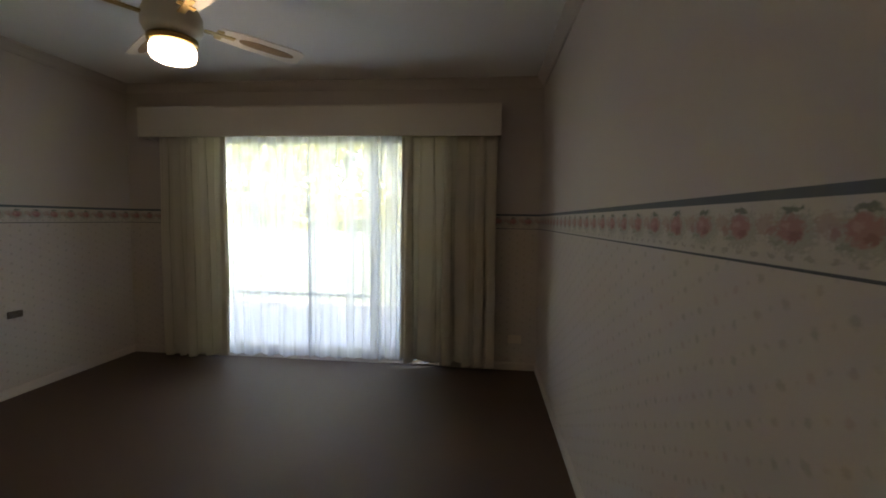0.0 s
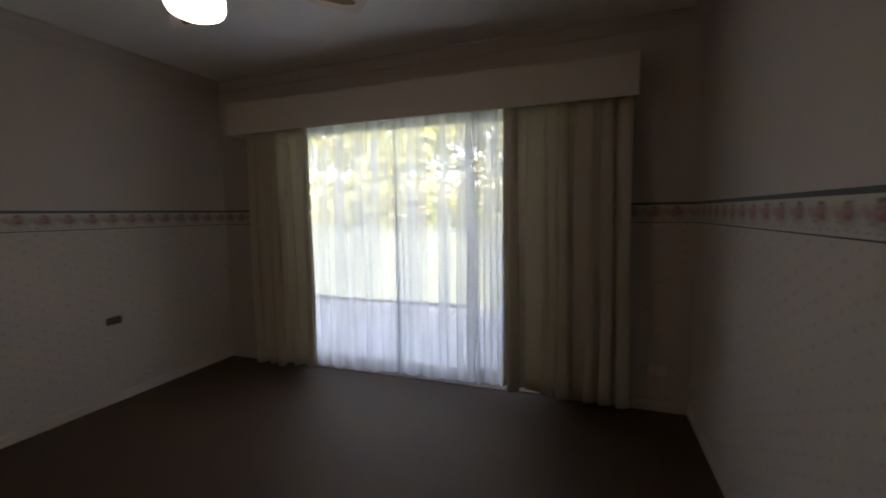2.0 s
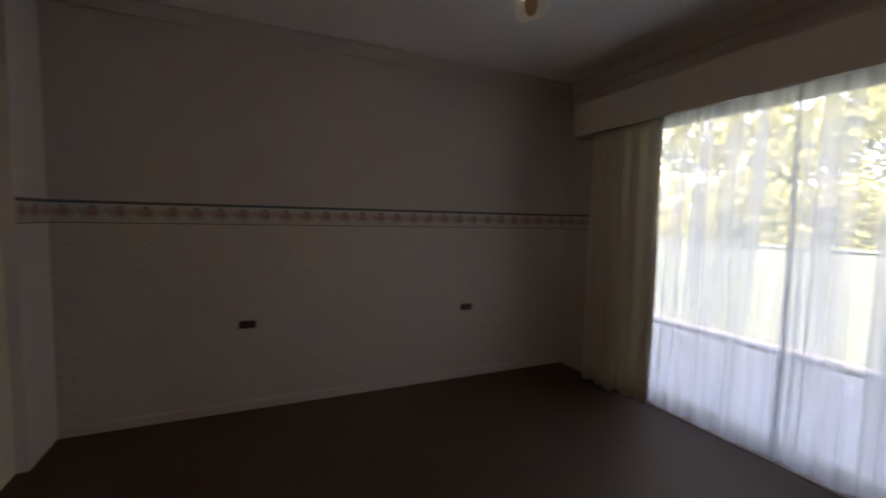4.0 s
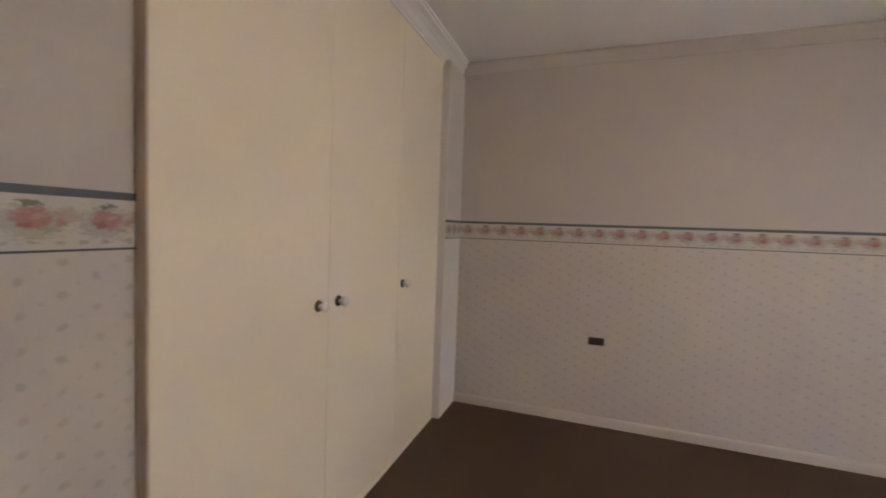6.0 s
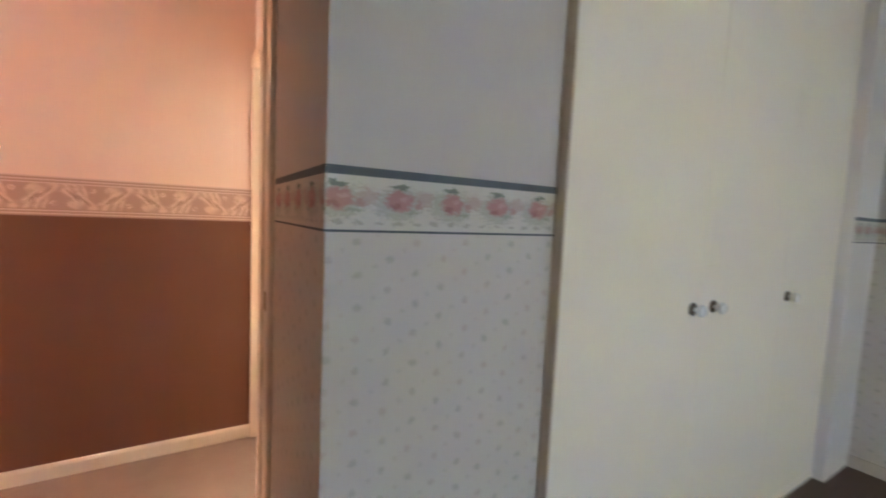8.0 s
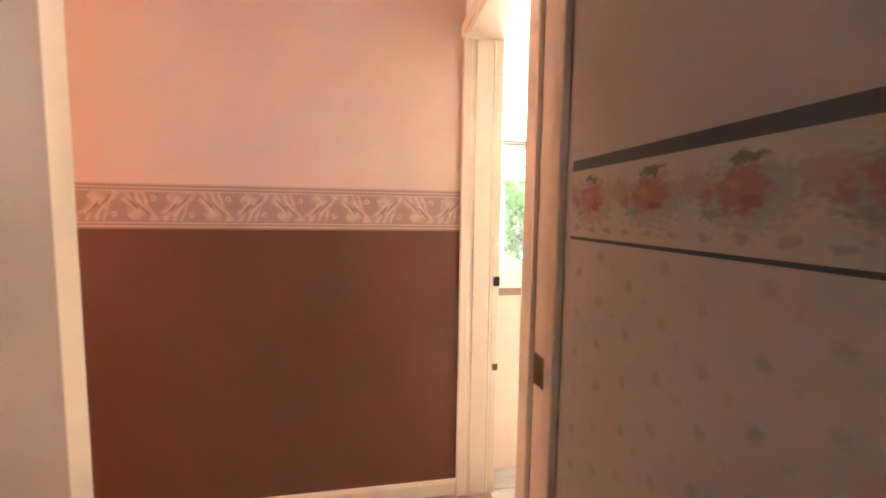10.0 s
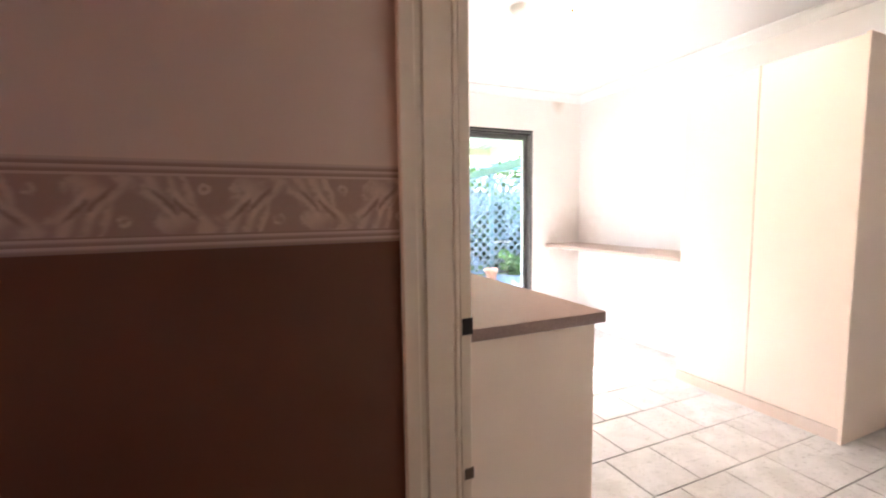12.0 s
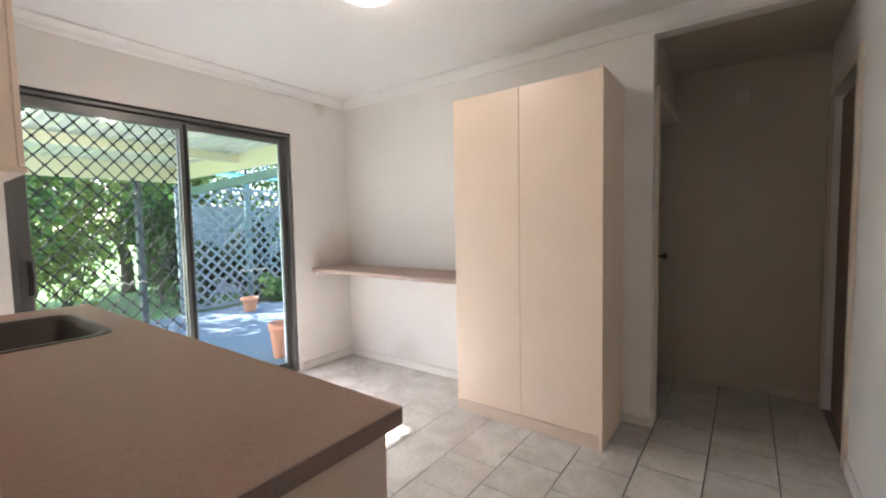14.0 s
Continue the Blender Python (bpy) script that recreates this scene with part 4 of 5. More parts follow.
# ---- things: wardrobe ----
wr = thing("wardrobe", (-2.45, -3.6, 0), "built-in cream wardrobe with three full-height doors", "wardrobe")
DX = [-1.4935, -2.20, -2.83, -3.426]
part("edge_strip", boxes((-1.4930, -1.4880, -3.42, YDOOR - 0.001, 0, ZC - 0.085), bevel=0.001), wood("worn_edge_strip", (0.52, 0.41, 0.30), (0.66, 0.54, 0.41)), wr, "worn brown timber edge strip")
part("carcass", boxes((-3.42, -1.508, -3.94, -3.42, 0.0, 0.05), (-1.54, -1.508, -3.94, -3.39, 0.05, ZC), (-3.39, -3.36, -3.94, -3.39, 0.05, ZC), (-3.36, -1.54, -3.94, -3.392, ZC - 0.05, ZC)), WARD, wr)
part("kickboard", boxes((-3.425, -1.508, -3.385, -3.345, 0.0, 0.035), bevel=0.002), WARD, wr)
for i, kx in enumerate((-2.135, -2.268, -2.885)):
    dr = part("door", boxes((DX[i + 1] + 0.0008, DX[i] - (0.0002 if i == 0 else 0.0008), YDOOR - 0.02, YDOOR, 0.04, ZC - 0.085), bevel=0.0012), WARD, wr)
    kn = part("knob", lathe([(0.020, 0), (0.020, 0.004), (0.008, 0.008), (0.007, 0.018), (0.018, 0.023), (0.021, 0.033), (0.016, 0.04), (0.006, 0.042)], (kx, YDOOR, 0.988), 20, "y"), PORC, dr, "white porcelain knob", True)
    part("knob_rose", lathe([(0.023, -0.001), (0.023, 0.003), (0.015, 0.008)], (kx, YDOOR, 0.988), 20, "y"), BRONZE, dr, "dark bronze backplate", True)

# ---- things: kitchen ----
sl = tagged(new("door_1"), "grey aluminium sliding glass door with a diamond security screen", kind="structure")
sl.location = (SX0, YKS, 0)
ys = YKS - 0.06
part("door_frame", boxes((SX0, SX0 + 0.035, ys - 0.06, ys + 0.05, 0.0, SZ1), (SX1 - 0.035, SX1, ys - 0.06, ys + 0.05, 0.0, SZ1), (SX0 + 0.035, SX1 - 0.035, ys - 0.06, ys + 0.05, SZ1 - 0.045, SZ1), (SX0 + 0.035, SX1 - 0.035, ys - 0.06, ys + 0.05, 0.0, 0.03), bevel=0.003), ALU, sl)
part("head_track", boxes((SX0 + 0.002, SX1 - 0.002, ys + 0.0505, ys + 0.058, SZ1 - 0.016, SZ1), (SX0 + 0.036, SX1 - 0.036, ys + 0.040, ys + 0.0545, SZ1 - 0.045, SZ1 - 0.034), bevel=0.0015), BLACK, sl, "dark grooves of the sliding track")
part("lock_stile", boxes((-2.418, -2.398, ys + 0.0375, ys + 0.044, 0.06, SZ1 - 0.06), bevel=0.002), BLACK, sl, "dark interlock strip between the sashes")
part("sill", boxes((SX0 + 0.035, SX1 - 0.035, ys + 0.03, ys + 0.06, 0.0, 0.022), bevel=0.003), ALU, sl)
s1 = sash(sl, "sliding_sash", -2.43, SX1 - 0.035, 0.03, SZ1 - 0.045, ys + 0.022, 0.055, ALU)
sash(sl, "fixed_sash", SX0 + 0.035, -2.37, 0.03, SZ1 - 0.045, ys - 0.012, 0.045, ALU)
sc = sash(sl, "screen_frame", -2.44, SX1 - 0.035, 0.03, SZ1 - 0.045, ys - 0.045, 0.05, ALU, False, 0.018)
grille("security_mesh", -2.39, SX1 - 0.085, 0.1, SZ1 - 0.1, ys - 0.045, 0.108, 0.0075, BLACK, sc, "black diamond security mesh", 0.0095)
part("handle_plate", boxes((-1.600, -1.545, ys + 0.037, ys + 0.045, 0.915, 1.135), bevel=0.003), ALU, s1, "grey metal back plate")
bm = bmesh.new()
for k in range(9):
    a0, a1 = math.pi * k / 9, math.pi * (k + 1) / 9
    bar(bm, (-1.572, ys + 0.045 + 0.038 * math.sin(a0), 1.025 - 0.085 * math.cos(a0)), (-1.572, ys + 0.045 + 0.038 * math.sin(a1), 1.025 - 0.085 * math.cos(a1)), 0.022, 0.020, (1, 0, 0))
part("pull_handle", bm, BLACK, s1, "dark moulded bow handle")
for x0 in (-3.02, -2.13):
    bm = bmesh.new()
    for k in range(5):
        cx = x0 + k * 0.05
        bar(bm, (cx, ys + (0.026 if x0 > -2.4 else -0.006), 0.93), (cx + 0.025, ys + (0.026 if x0 > -2.4 else -0.006), 0.95), 0.009, 0.001)
        bar(bm, (cx + 0.025, ys + (0.026 if x0 > -2.4 else -0.006), 0.95), (cx + 0.05, ys + (0.026 if x0 > -2.4 else -0.006), 0.925), 0.009, 0.001)
    part("safety_decal", bm, DECAL, sl, "white wavy safety decal on the glass")

pn = thing("pantry_cupboard", (-3.62, -5.7, 0), "tall pale pink two-door pantry cupboard", "cupboard")
part("side_panel", boxes((XKW + 0.002, -3.385, -5.223, -5.205, 0, 2.10), bevel=0.0015), LAMI, pn)
part("side_panel", boxes((XKW + 0.002, -3.405, -6.18, -6.162, 0, 2.095), bevel=0.0015), LAMI, pn)
part("carcass", boxes((XKW + 0.002, -3.425, -6.162, -5.223, 0.075, 2.09)), LAMI, pn)
part("kickboard", boxes((-3.425, -3.398, -6.18, -5.224, 0.0, 0.072), bevel=0.002), painted("tan_kick_laminate", (0.68, 0.55, 0.45), 0.45, 120, 0.05, 0.05), pn)
for a, b in ((-6.178, -5.7045), (-5.7015, -5.226)):
    part("door", boxes((-3.423, -3.403, a, b, 0.076, 2.094), bevel=0.0025), LAMI, pn)

sh = thing("wall_shelf", (-3.6, -7.0, 0.9), "speckled beige laminate shelf with a bullnose edge", "shelf")
part("board", boxes((XKW + 0.001, -3.40, YKS + 0.001, -6.182, 0.868, 0.902), bevel=0.006), SHELFM, sh)
part("cleat", boxes((XKW + 0.001, -3.45, YKS + 0.001, YKS + 0.02, 0.835, 0.868), bevel=0.002), WHITE, sh)

bc = thing("base_cabinet", (-1.4, -6.1, 0), "pale laminate base cabinets under the worktop", "cabinet")
part("end_panel", boxes((-1.665, XKE - 0.002, -5.185, -5.165, 0, 0.878), bevel=0.0015), LAMI, bc)
part("carcass", boxes((-1.64, XKE - 0.002, -7.22, -5.185, 0.1, 0.70)), LAMI, bc)
part("kickboard", boxes((-1.60, -1.58, -7.22, -5.185, 0.0, 0.1)), LAMI, bc)
for k in range(4):
    dr = part("door", boxes((-1.66, -1.642, -7.215 + k * 0.507, -7.215 + k * 0.507 + 0.503, 0.105, 0.872), bevel=0.002), LAMI, bc)

SKX0, SKX1, SKY0, SKY1 = -1.555, -1.20, -7.0, -6.42
wt = thing("worktop", (-1.4, -6.1, 0.88), "speckled beige laminate worktop with a square edge", "worktop")
part("top", slab_with_hole((-1.69, XKE - 0.001, -7.25, -5.145), (SKX0, SKX1, SKY0, SKY1), 0.88, 0.917, "z"), BENCH, wt)
bm = bmesh.new()
bar(bm, (-1.6915, -7.25, 0.8985), (-1.6915, -5.145, 0.8985), 0.036, 0.003, (1, 0, 0))
bar(bm, (-1.69, -5.1435, 0.8985), (XKE - 0.001, -5.1435, 0.8985), 0.036, 0.003, (0, 1, 0))
part("edging", bm, speckled("pink_laminate_edging", (0.27, 0.18, 0.15), (0.35, 0.24, 0.205), 0.45), wt, "pinkish laminate edging")

sk = thing("sink", ((SKX0 + SKX1) / 2, (SKY0 + SKY1) / 2, 0.9), "single-bowl dark brown sink with rounded corners", "sink")
def ring_at(x0, x1, y0, y1, z, r, n=6):
    pts = []
    for cx, cy, a0 in ((x1 - r, y1 - r, 0), (x0 + r, y1 - r, 90), (x0 + r, y0 + r, 180), (x1 - r, y0 + r, 270)):
        for i in range(n + 1):
            a = radians(a0 + 90 * i / n)
            pts.append((cx + r * math.cos(a), cy + r * math.sin(a), z))
    return pts
bm = bmesh.new()
loops = [ring_at(SKX0 - 0.022, SKX1 + 0.022, SKY0 - 0.022, SKY1 + 0.022, 0.9175, 0.085), ring_at(SKX0 - 0.02, SKX1 + 0.02, SKY0 - 0.02, SKY1 + 0.02, 0.9215, 0.083), ring_at(SKX0 + 0.01, SKX1 - 0.01, SKY0 + 0.01, SKY1 - 0.01, 0.9205, 0.07),
         ring_at(SKX0 + 0.018, SKX1 - 0.018, SKY0 + 0.018, SKY1 - 0.018, 0.90, 0.066), ring_at(SKX0 + 0.03, SKX1 - 0.03, SKY0 + 0.03, SKY1 - 0.03, 0.77, 0.06), ring_at(SKX0 + 0.06, SKX1 - 0.06, SKY0 + 0.06, SKY1 - 0.06, 0.752, 0.05)]
vs = [[bm.verts.new(p) for p in l] for l in loops]
for a, b in zip(vs, vs[1:]):
    n = len(a)
    for i in range(n):
        bm.faces.new((a[i], a[(i + 1) % n], b[(i + 1) % n], b[i]))
bm.faces.new(vs[-1])
bmesh.ops.recalc_face_normals(bm, faces=bm.faces)
part("bowl", bm, painted("brown_sink_enamel", (0.06, 0.045, 0.036), 0.3, 200, 0.06, 0.02), sk, "", True)
part("waste", lathe([(0.035, 0.753), (0.035, 0.757), (0.01, 0.756)], (-1.38, -6.72, 0), 20), CHROME, sk, "round chrome waste", True)

oc = thing("overhead_cupboard", (-1.25, -7.2, 1.5), "pale pink overhead cupboard above the worktop", "cupboard")
part("carcass", boxes((-1.385, XKE - 0.001, YKS + 0.001, -6.62, 1.51, 2.12), bevel=0.002), LAMI, oc)
part("bottom_rail", boxes((-1.41, XKE - 0.001, YKS + 0.001, -6.61, 1.49, 1.51), bevel=0.003), LAMI, oc)
for k in range(2):
    part("door", boxes((-1.405, -1.387, -7.757 + k * 0.569, -7.757 + k * 0.569 + 0.566, 1.512, 2.118), bevel=0.0025), LAMI, oc)

KLX, KLY = -2.49, -6.03
kl = thing("kitchen_ceiling_light", (KLX, KLY, ZK), "lit frosted glass ceiling light with brass finials", "ceiling light")
part("base", lathe([(0.10, -0.03), (0.115, -0.02), (0.115, 0)], (KLX, KLY, ZK), 32), BRASS, kl, "brass base", True)
part("glass_dish", lathe([(0.015, -0.146), (0.07, -0.134), (0.13, -0.098), (0.163, -0.05), (0.168, -0.03), (0.15, -0.028)], (KLX, KLY, ZK), 44), DOME, kl, "lit frosted glass dish", True)
for a in (90, 210, 330):
    part("finial", lathe([(0.006, -0.07), (0.012, -0.066), (0.012, -0.05), (0.005, -0.045), (0.005, -0.02)], (KLX + 0.162 * math.cos(radians(a)), KLY + 0.162 * math.sin(radians(a)), ZK), 14), BRASS, kl, "brass finial", True)

sm = thing("smoke_alarm", (-2.115, -6.3, ZK), "round off-white smoke alarm on the ceiling", "smoke alarm")
part("body", lathe([(0.02, -0.036), (0.045, -0.034), (0.058, -0.02), (0.062, -0.004), (0.062, 0)], (-2.115, -6.3, ZK), 28), PELM, sm, "", True)
dt = thing("door_chime", (-4.85, -4.62, 2.13), "small off-white box high on the passage end wall", "door chime")
part("box", boxes((-4.85, -4.815, -4.67, -4.575, 2.10, 2.21), bevel=0.006), PELM, dt)

# ---- outside ----
def sheet(name, x0, x1, y0, y1, z, n, material, label, rough=0.02):
    bm = bmesh.new()
    g = [[bm.verts.new((x0 + (x1 - x0) * i / n, y0 + (y1 - y0) * j / n, z + rough * noise.noise((i * 0.7, j * 0.7, z)))) for i in range(n + 1)] for j in range(n + 1)]
    for j in range(n):
        for i in range(n):
            bm.faces.new((g[j][i], g[j][i + 1], g[j + 1][i + 1], g[j + 1][i]))
    return structure(name, bm, material, label, True)


sheet("ground", -400, 400, -400, 400, -0.22, 60, LAWN, "lawn reaching to the trees")
structure("patio_south", boxes((-7.5, 0.5, -11.6, YKS - OUT, -0.2, -0.06), bevel=0.01), CONC, "blue-grey concrete patio slab")
structure("patio_north", boxes((-9.0, 5.0, YN + OUT, 3.1, -0.2, -0.05), bevel=0.01), CONCL, "pale concrete path outside the window")

# patio roof over the sliding door
pr = thing("patio_roof", (-4.5, -9.4, 2.2), "cream ribbed patio roof on painted beams", "patio roof")
RX0, RX1, RY0, RY1 = -3.70, -1.8, -11.2, YKS - OUT - 0.01
part("sheet", boxes((RX0, RX1, RY0, RY1, 2.17, 2.185)), ROOFW, pr)
for k in range(13):
    xk = RX1 - 0.05 - k * 0.143
    part("rib", boxes((xk - 0.02, xk, RY0, RY1, 2.145, 2.17)), ROOFW, pr)
part("beam", boxes((RX0 - 0.05, RX1, -11.25, -11.17, 1.93, 2.17), bevel=0.005), BEAMC, pr, "pale yellow front beam")
part("beam", boxes((RX0 - 0.05, RX0, -11.17, RY1, 1.97, 2.17), bevel=0.005), BEAMC, pr, "pale yellow side beam")
part("beam", boxes((RX0, RX1, -9.55, -9.47, 2.05, 2.145), bevel=0.005), BEAMC, pr, "pale yellow cross beam")
bm = bmesh.new()
bar(bm, (RX0 - 0.10, -11.3, 1.79), (RX0 - 0.10, RY1, 1.93), 0.10, 0.05, (1, 0, 0))
part("gutter", bm, TEAL, pr, "teal painted gutter along the roof edge")
part("post", boxes((-3.24, -3.17, -11.26, -11.16, -0.06, 1.93), bevel=0.006), POSTM, pr, "dark green post")

ts = thing("shade_sheet", (-6.5, -12.5, 2.2), "turquoise corrugated shade sheet beyond the patio", "awning")
bm = bmesh.new()
for k in range(10):
    bar(bm, (-5.0 - k * 0.3, -12.0, 2.18), (-5.0 - k * 0.3, -14.0, 2.5), 0.31, 0.02 + 0.004 * (k % 2), (0, 0.15, 1))
part("sheet", bm, TARP, ts)
part("post", boxes((-5.2, -5.12, -12.05, -11.97, -0.2, 2.17)), TEAL, ts)
part("post", boxes((-7.6, -7.52, -12.05, -11.97, -0.2, 2.17)), TEAL, ts)

lt = thing("lattice_screen", (-5.3, -11.8, 0), "weathered diamond lattice screen at the patio edge", "lattice")
LX0, LX1, LZ0, LZ1, LY = -7.4, -3.9, 0.0, 1.9, -11.75
part("rail", boxes((LX0, LX1, LY - 0.02, LY + 0.02, LZ1, LZ1 + 0.05)), LATT, lt)
part("rail", boxes((LX0, LX1, LY - 0.02, LY + 0.02, LZ0 - 0.05, LZ0)), LATT, lt)
for px in (LX0, LX1):
    part("post", boxes((px - 0.03, px + 0.03, LY - 0.03, LY + 0.03, -0.22, LZ1 + 0.05)), LATT, lt)
for s in (1, -1):
    c = -4.0
    while c < 6.0:
        pts = []
        for xx in (0.0, LX1 - LX0):
            zz = s * xx + c
            if 0 <= zz <= LZ1 - LZ0:
                pts.append((xx, zz))
        for zz in (0.0, LZ1 - LZ0):
            xx = (zz - c) * s
            if 0 < xx < LX1 - LX0:
                pts.append((xx, zz))
        if len(pts) >= 2:
            bm = bmesh.new()
            bar(bm, (LX0 + pts[0][0], LY + s * 0.004, LZ0 + pts[0][1]), (LX0 + pts[1][0], LY + s * 0.004, LZ0 + pts[1][1]), 0.038, 0.007)
            part("slat", bm, LATT, lt)
        c += 0.19


def pot(x, y, z, r, h, label):
    p = thing("flower_pot", (x, y, z), label, "flower pot")
    part("pot", lathe([(r * 0.62, 0), (r * 0.66, 0.01), (r * 0.9, h * 0.78), (r, h * 0.8), (r, h), (r * 0.88, h), (r * 0.84, h * 0.85), (0.02, h * 0.84)], (x, y, z), 28), TERRA, p, "", True)
    part("soil", lathe([(r * 0.85, h * 0.85), (r * 0.6, h * 0.87), (0.02, h * 0.88)], (x, y, z), 20), BARK, p)
    return p


pot(-3.50, -8.45, -0.06, 0.12, 0.36, "tall terracotta pot on the patio by the door")
pot(-4.58, -11.0, -0.06, 0.13, 0.22, "small orange terracotta pot against the lattice")


def leaves(name, centre, radii, count, size, material, parent, seed, clumps=14):
    """A crown of many small bent leaves in uneven clumps."""
    rng = np.random.default_rng(seed)
    c = rng.normal(size=(clumps, 3))
    c /= np.linalg.norm(c, axis=1)[:, None]
    c *= rng.uniform(0.35, 0.95, size=(clumps, 1))
    cr = rng.uniform(0.22, 0.5, size=clumps)
    which = rng.integers(0, clumps, size=count)
    d = rng.normal(size=(count, 3))
    d /= np.linalg.norm(d, axis=1)[:, None]
    p = c[which] + d * (cr[which] * rng.uniform(0.3, 1.0, size=count) ** 0.5)[:, None]
    p = p * np.array(radii) + np.array(centre)
    a = rng.normal(size=(count, 3))
    a /= np.linalg.norm(a, axis=1)[:, None]
    b = np.cross(a, rng.normal(size=(count, 3)))
    b /= np.linalg.norm(b, axis=1)[:, None]
    n = np.cross(a, b)
    s = size * rng.uniform(0.6, 1.3, size=(count, 1))
    v = np.stack([p - a * s, p + b * s * 0.45 + n * s * 0.12, p + a * s, p - b * s * 0.45 + n * s * 0.12], axis=1).reshape(-1, 3)
    v -= np.array(world_origin(parent))
    me = bpy.data.meshes.new(name)
    me.from_pydata(v.tolist(), [], np.arange(count * 4).reshape(-1, 4).tolist())
    me.materials.append(material)
    ob = new(name, me)
    ob.parent = parent
    return ob


def limb(bm, a, b, r0, r1, n=8, bends=4, seed=0):
    rnd = random.Random(seed)
    a, b = Vector(a), Vector(b)
    rings = []
    for i in range(bends + 1):
        f = i / bends
        p = a.lerp(b, f)
        if 0 < i < bends:
            p += Vector((rnd.uniform(-1, 1), rnd.uniform(-1, 1), 0)) * (b - a).length * 0.05
        r = r0 + (r1 - r0) * f
        rings.append([bm.verts.new(p + Vector((r * math.cos(2 * math.pi * k / n), r * math.sin(2 * math.pi * k / n), 0))) for k in range(n)])
    for p, q in zip(rings, rings[1:]):
        for k in range(n):
            bm.faces.new((p[k], p[(k + 1) % n], q[(k + 1) % n], q[k]))


def tree(x, y, h, r, seed, material, label, count=5000, size=0.09, low=0.35):
    t = thing("tree", (x, y, -0.22), label, "tree", "garden trees")
    rnd = random.Random(seed)
    bm = bmesh.new()
    limb(bm, (x, y, -0.25), (x + 0.1, y, h * 0.6), 0.05 * h * 0.5, 0.03, 9, 5, seed)
    for k in range(6):
        a = rnd.uniform(0, 6.28)
        z = h * rnd.uniform(low, 0.6)
        limb(bm, (x, y, z), (x + r * 0.7 * math.cos(a), y + r * 0.7 * math.sin(a), z + h * 0.25), 0.05, 0.012, 6, 3, seed + k)
    part("trunk", bm, BARK, t, "", True)
    leaves("crown", (x, y, h * (0.5 + low / 2)), (r, r, h * (0.52 - low / 2)), count, size, material, t, seed, 22)
    return t


def shrub(x, y, h, r, seed, material, label, count=2200, size=0.06):
    t = thing("shrub", (x, y, -0.22), label, "shrub", "garden shrubs")
    bm = bmesh.new()
    for k in range(5):
        a = k * 1.26 + seed
        limb(bm, (x, y, -0.25), (x + r * 0.6 * math.cos(a), y + r * 0.6 * math.sin(a), h * 0.7), 0.02, 0.006, 6, 3, seed + k)
    part("stems", bm, BARK, t)
    leaves("foliage", (x, y, h * 0.5 - 0.1), (r, r, h * 0.52), count, size, material, t, seed, 18)
    return t


tree(-1.5, -14.3, 6.2, 2.3, 10, LEAF_A, "dense garden tree shading the patio", 9000, 0.10, 0.12)
tree(-2.4, -17.5, 5.5, 2.3, 11, LEAF_B, "leafy garden tree beyond the lawn", 8000, 0.10, 0.1)
tree(-4.6, -16.5, 6.0, 2.4, 12, LEAF_B, "tall light green garden tree", 8000, 0.10, 0.1)
tree(-7.4, -16.0, 5.5, 2.6, 13, LEAF_A, "broad garden tree behind the lattice", 8000, 0.10, 0.1)
tree(-10.5, -15.0, 5.5, 2.6, 14, LEAF_B, "light green tree behind the lattice", 7000, 0.10, 0.1)
# Added panels that stand in for the bright background beyond the lattice.
bf = thing("pale_backdrop", (-7.5, -14.2, 0), "added pale blue-grey panels for the bright background behind the lattice", "fence")
for k in range(8):
    part("panel", boxes((-11.5 + k * 0.82, -11.5 + k * 0.82 + 0.81, -14.22, -14.19 + 0.015 * (k % 2), -0.22, 1.75)), FPALE, bf)
shrub(-3.2, -15.0, 1.9, 1.1, 21, LEAF_B, "sunlit yellow-green shrub on the lawn edge", 3500)
shrub(-4.35, -13.8, 2.2, 0.6, 22, LEAF_A, "tall green shrub beyond the lattice", 4500)
shrub(-7.6, -12.6, 2.0, 0.7, 23, LEAF_A, "green shrub behind the lattice", 3500)
shrub(-6.75, -11.4, 1.85, 0.42, 28, LEAF_B, "light green climber against the lattice", 1800, 0.055)
shrub(-5.3, -11.45, 0.5, 0.36, 29, LEAF_A, "low green plant along the lattice foot", 1200, 0.05)
shrub(-6.1, -11.45, 0.45, 0.34, 30, LEAF_D, "low dark plant along the lattice foot", 1200, 0.05)
shrub(-4.7, -12.7, 1.25, 0.6, 25, LEAF_D, "dark green shrub behind the lattice foot", 3000)
shrub(-5.8, -12.8, 1.5, 0.7, 26, LEAF_D, "dark green shrub behind the lattice foot", 3500)
shrub(-6.8, -12.7, 1.1, 0.6, 27, LEAF_D, "dark green shrub behind the lattice foot", 2600)
shrub(-1.9, -14.2, 1.0, 0.8, 24, LEAF_B, "low light green shrub on the lawn", 2500)
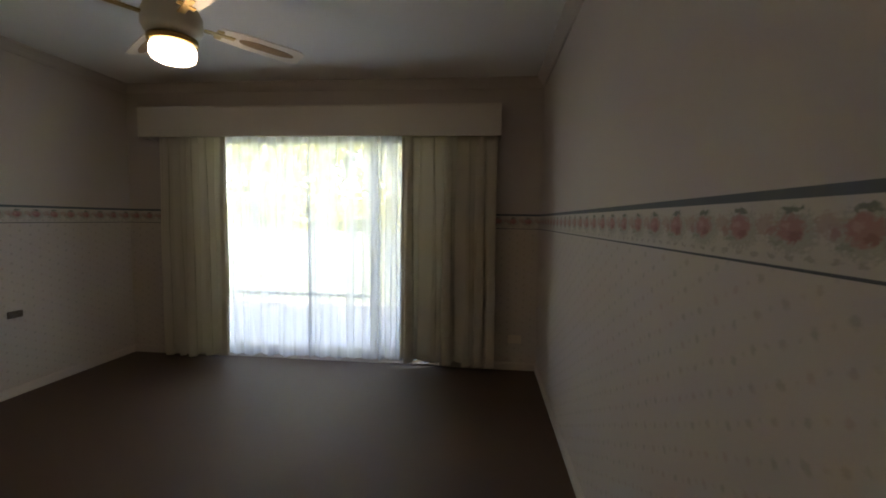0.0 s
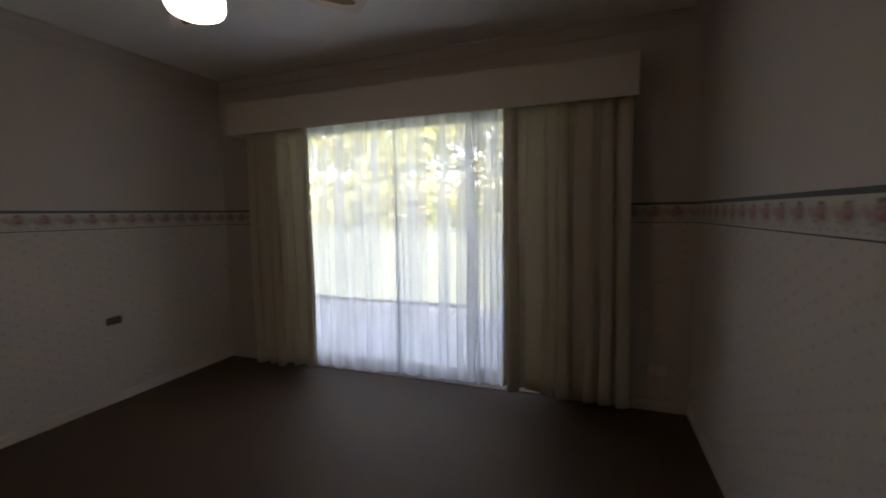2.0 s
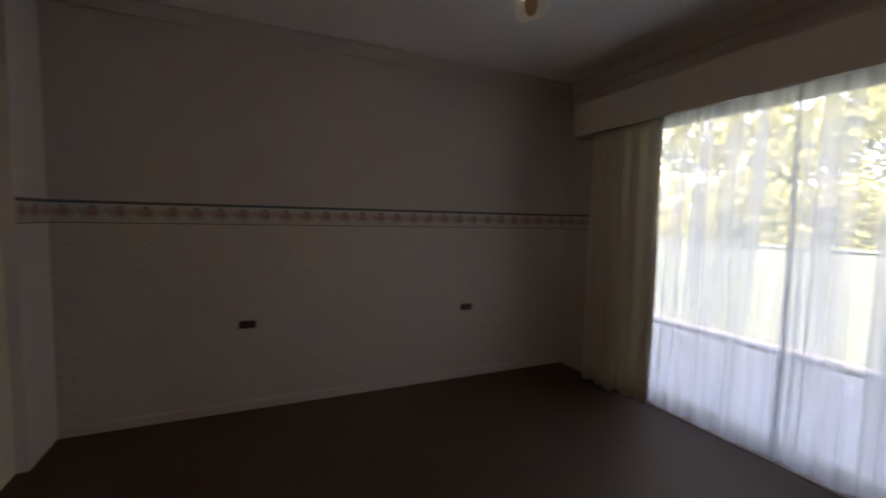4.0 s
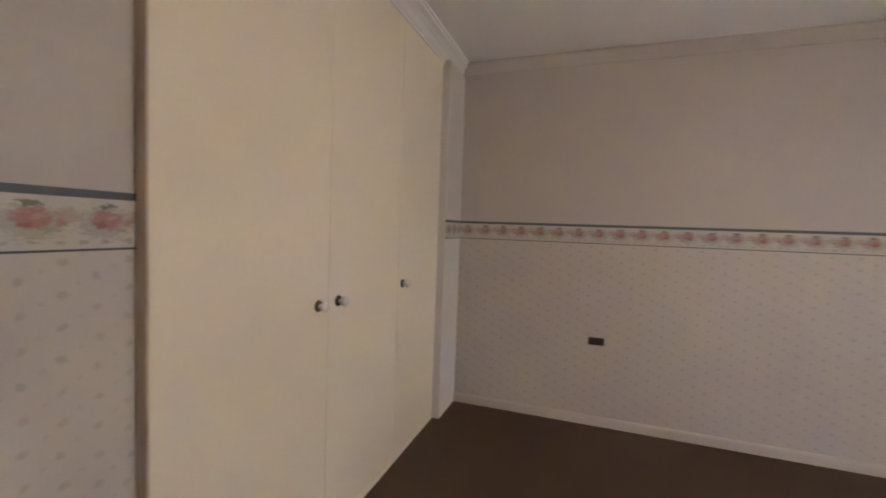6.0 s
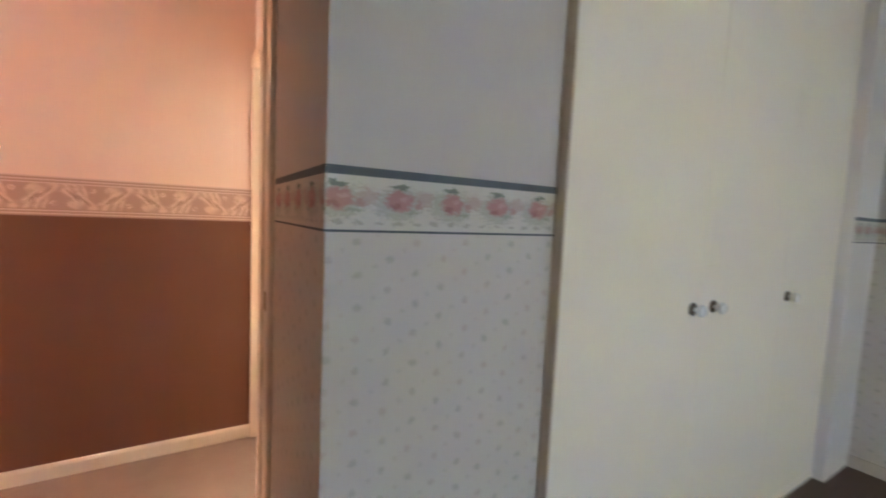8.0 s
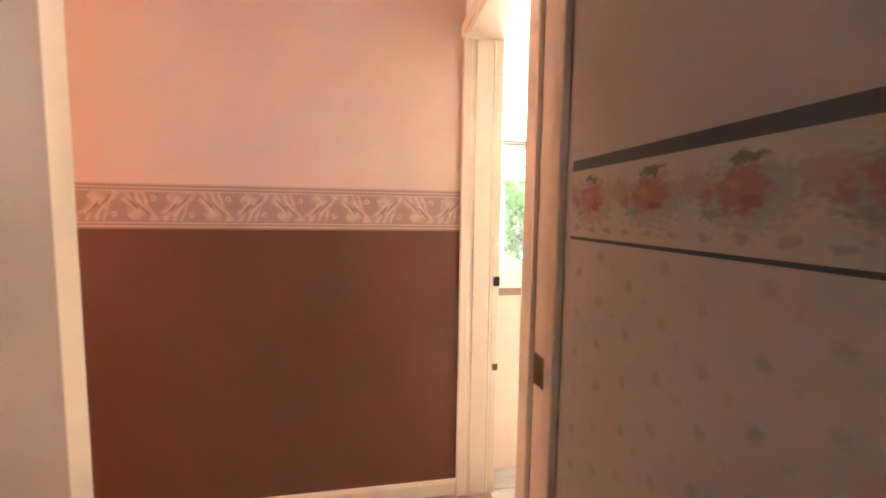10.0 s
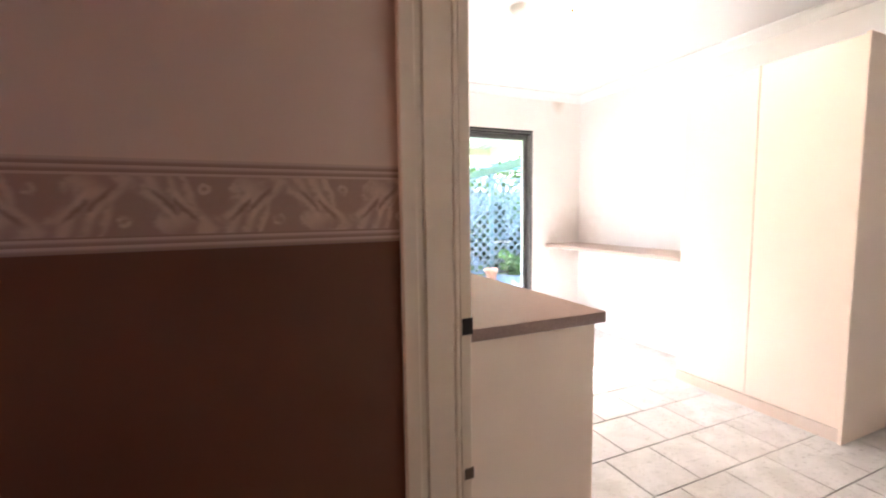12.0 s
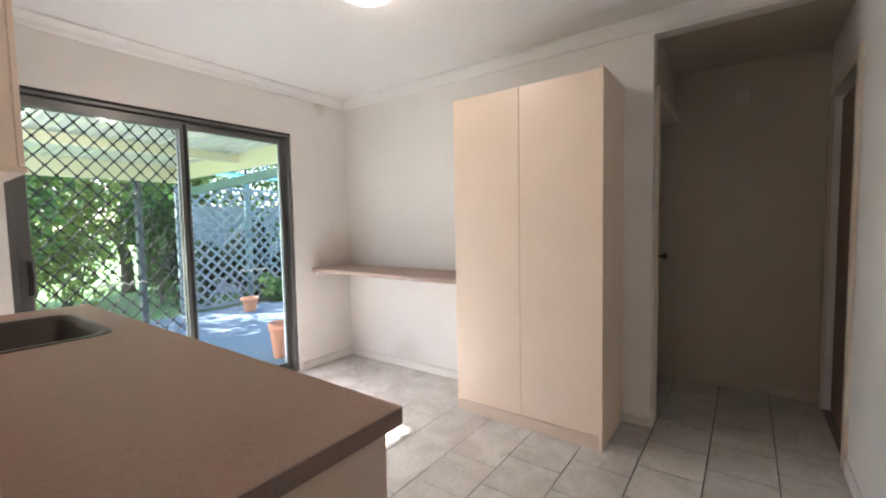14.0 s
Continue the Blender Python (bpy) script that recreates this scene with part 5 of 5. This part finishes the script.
# garden north of the bedroom
fn = thing("fence", (-2, 3.2, 0), "grey-green metal panel fence along the path", "fence")
for k in range(26):
    part("panel", boxes((-12 + k * 0.8, -12 + k * 0.8 + 0.79, 3.18, 3.21 + 0.012 * (k % 2), -0.22, 1.05)), FENCE, fn)
part("cap_rail", boxes((-12, 8.8, 3.16, 3.25, 1.05, 1.08)), FENCE, fn)
for k, (x, y, h, r) in enumerate(((-5.8, 9.5, 5.0, 2.2), (-3.2, 10.5, 5.5, 2.4), (-0.6, 9.8, 5.0, 2.2), (2.2, 10.5, 5.0, 2.2), (-8.6, 10.5, 5.2, 2.4))):
    tree(x, y, h, r, 31 + k, LEAF_C, "sunlit yellow-green tree behind the fence", 5000, 0.12, 0.15)

for k in range(9):
    shrub(-8.5 + k * 1.35, 7.6 + 0.5 * (k % 2), 2.4, 1.2, 51 + k, LEAF_C, "sunlit yellow-green shrub behind the low fence", 2600, 0.08)

# ---- floor tiles ----
TP, TPY, TGX, TGY = 0.302, 0.2975, 0.0045, 0.0052
TX0, TY0 = -3.07, -5.615


def tile_mesh(w, d):
    return box(0, w, 0, d, -0.006, 0.0, bevel=0.0015)


tile_cache = {}
floor_k = bpy.data.objects["floor_kitchen"]
areas = ((XKW, XKE, YKS, YKN), (-3.965, XKW, -5.045, YKN), (-4.85, -3.965, -5.155, YKN))
for ax0, ax1, ay0, ay1 in areas:
    for j in range(math.floor((ay0 - TY0) / TPY), math.ceil((ay1 - TY0) / TPY)):
        y0, y1 = max(ay0, TY0 + j * TPY), min(ay1, TY0 + (j + 1) * TPY - TGY)
        start = TX0 + (0.145 if j % 2 else 0.0)
        for i in range(math.floor((ax0 - start) / TP), math.ceil((ax1 - start) / TP)):
            x0, x1 = max(ax0, start + i * TP), min(ax1, start + (i + 1) * TP - TGX)
            if x1 - x0 < 0.008 or y1 - y0 < 0.008:
                continue
            key = (round(x1 - x0, 3), round(y1 - y0, 3))
            if key not in tile_cache:
                me = bpy.data.meshes.new("tile")
                b = tile_mesh(*key)
                b.to_mesh(me)
                b.free()
                me.materials.append(TILE)
                tile_cache[key] = me
            ob = new("tile", tile_cache[key])
            ob.parent = floor_k
            ob.location = (x0, y0, 0.0005 * ((i * 7 + j * 3) % 3))
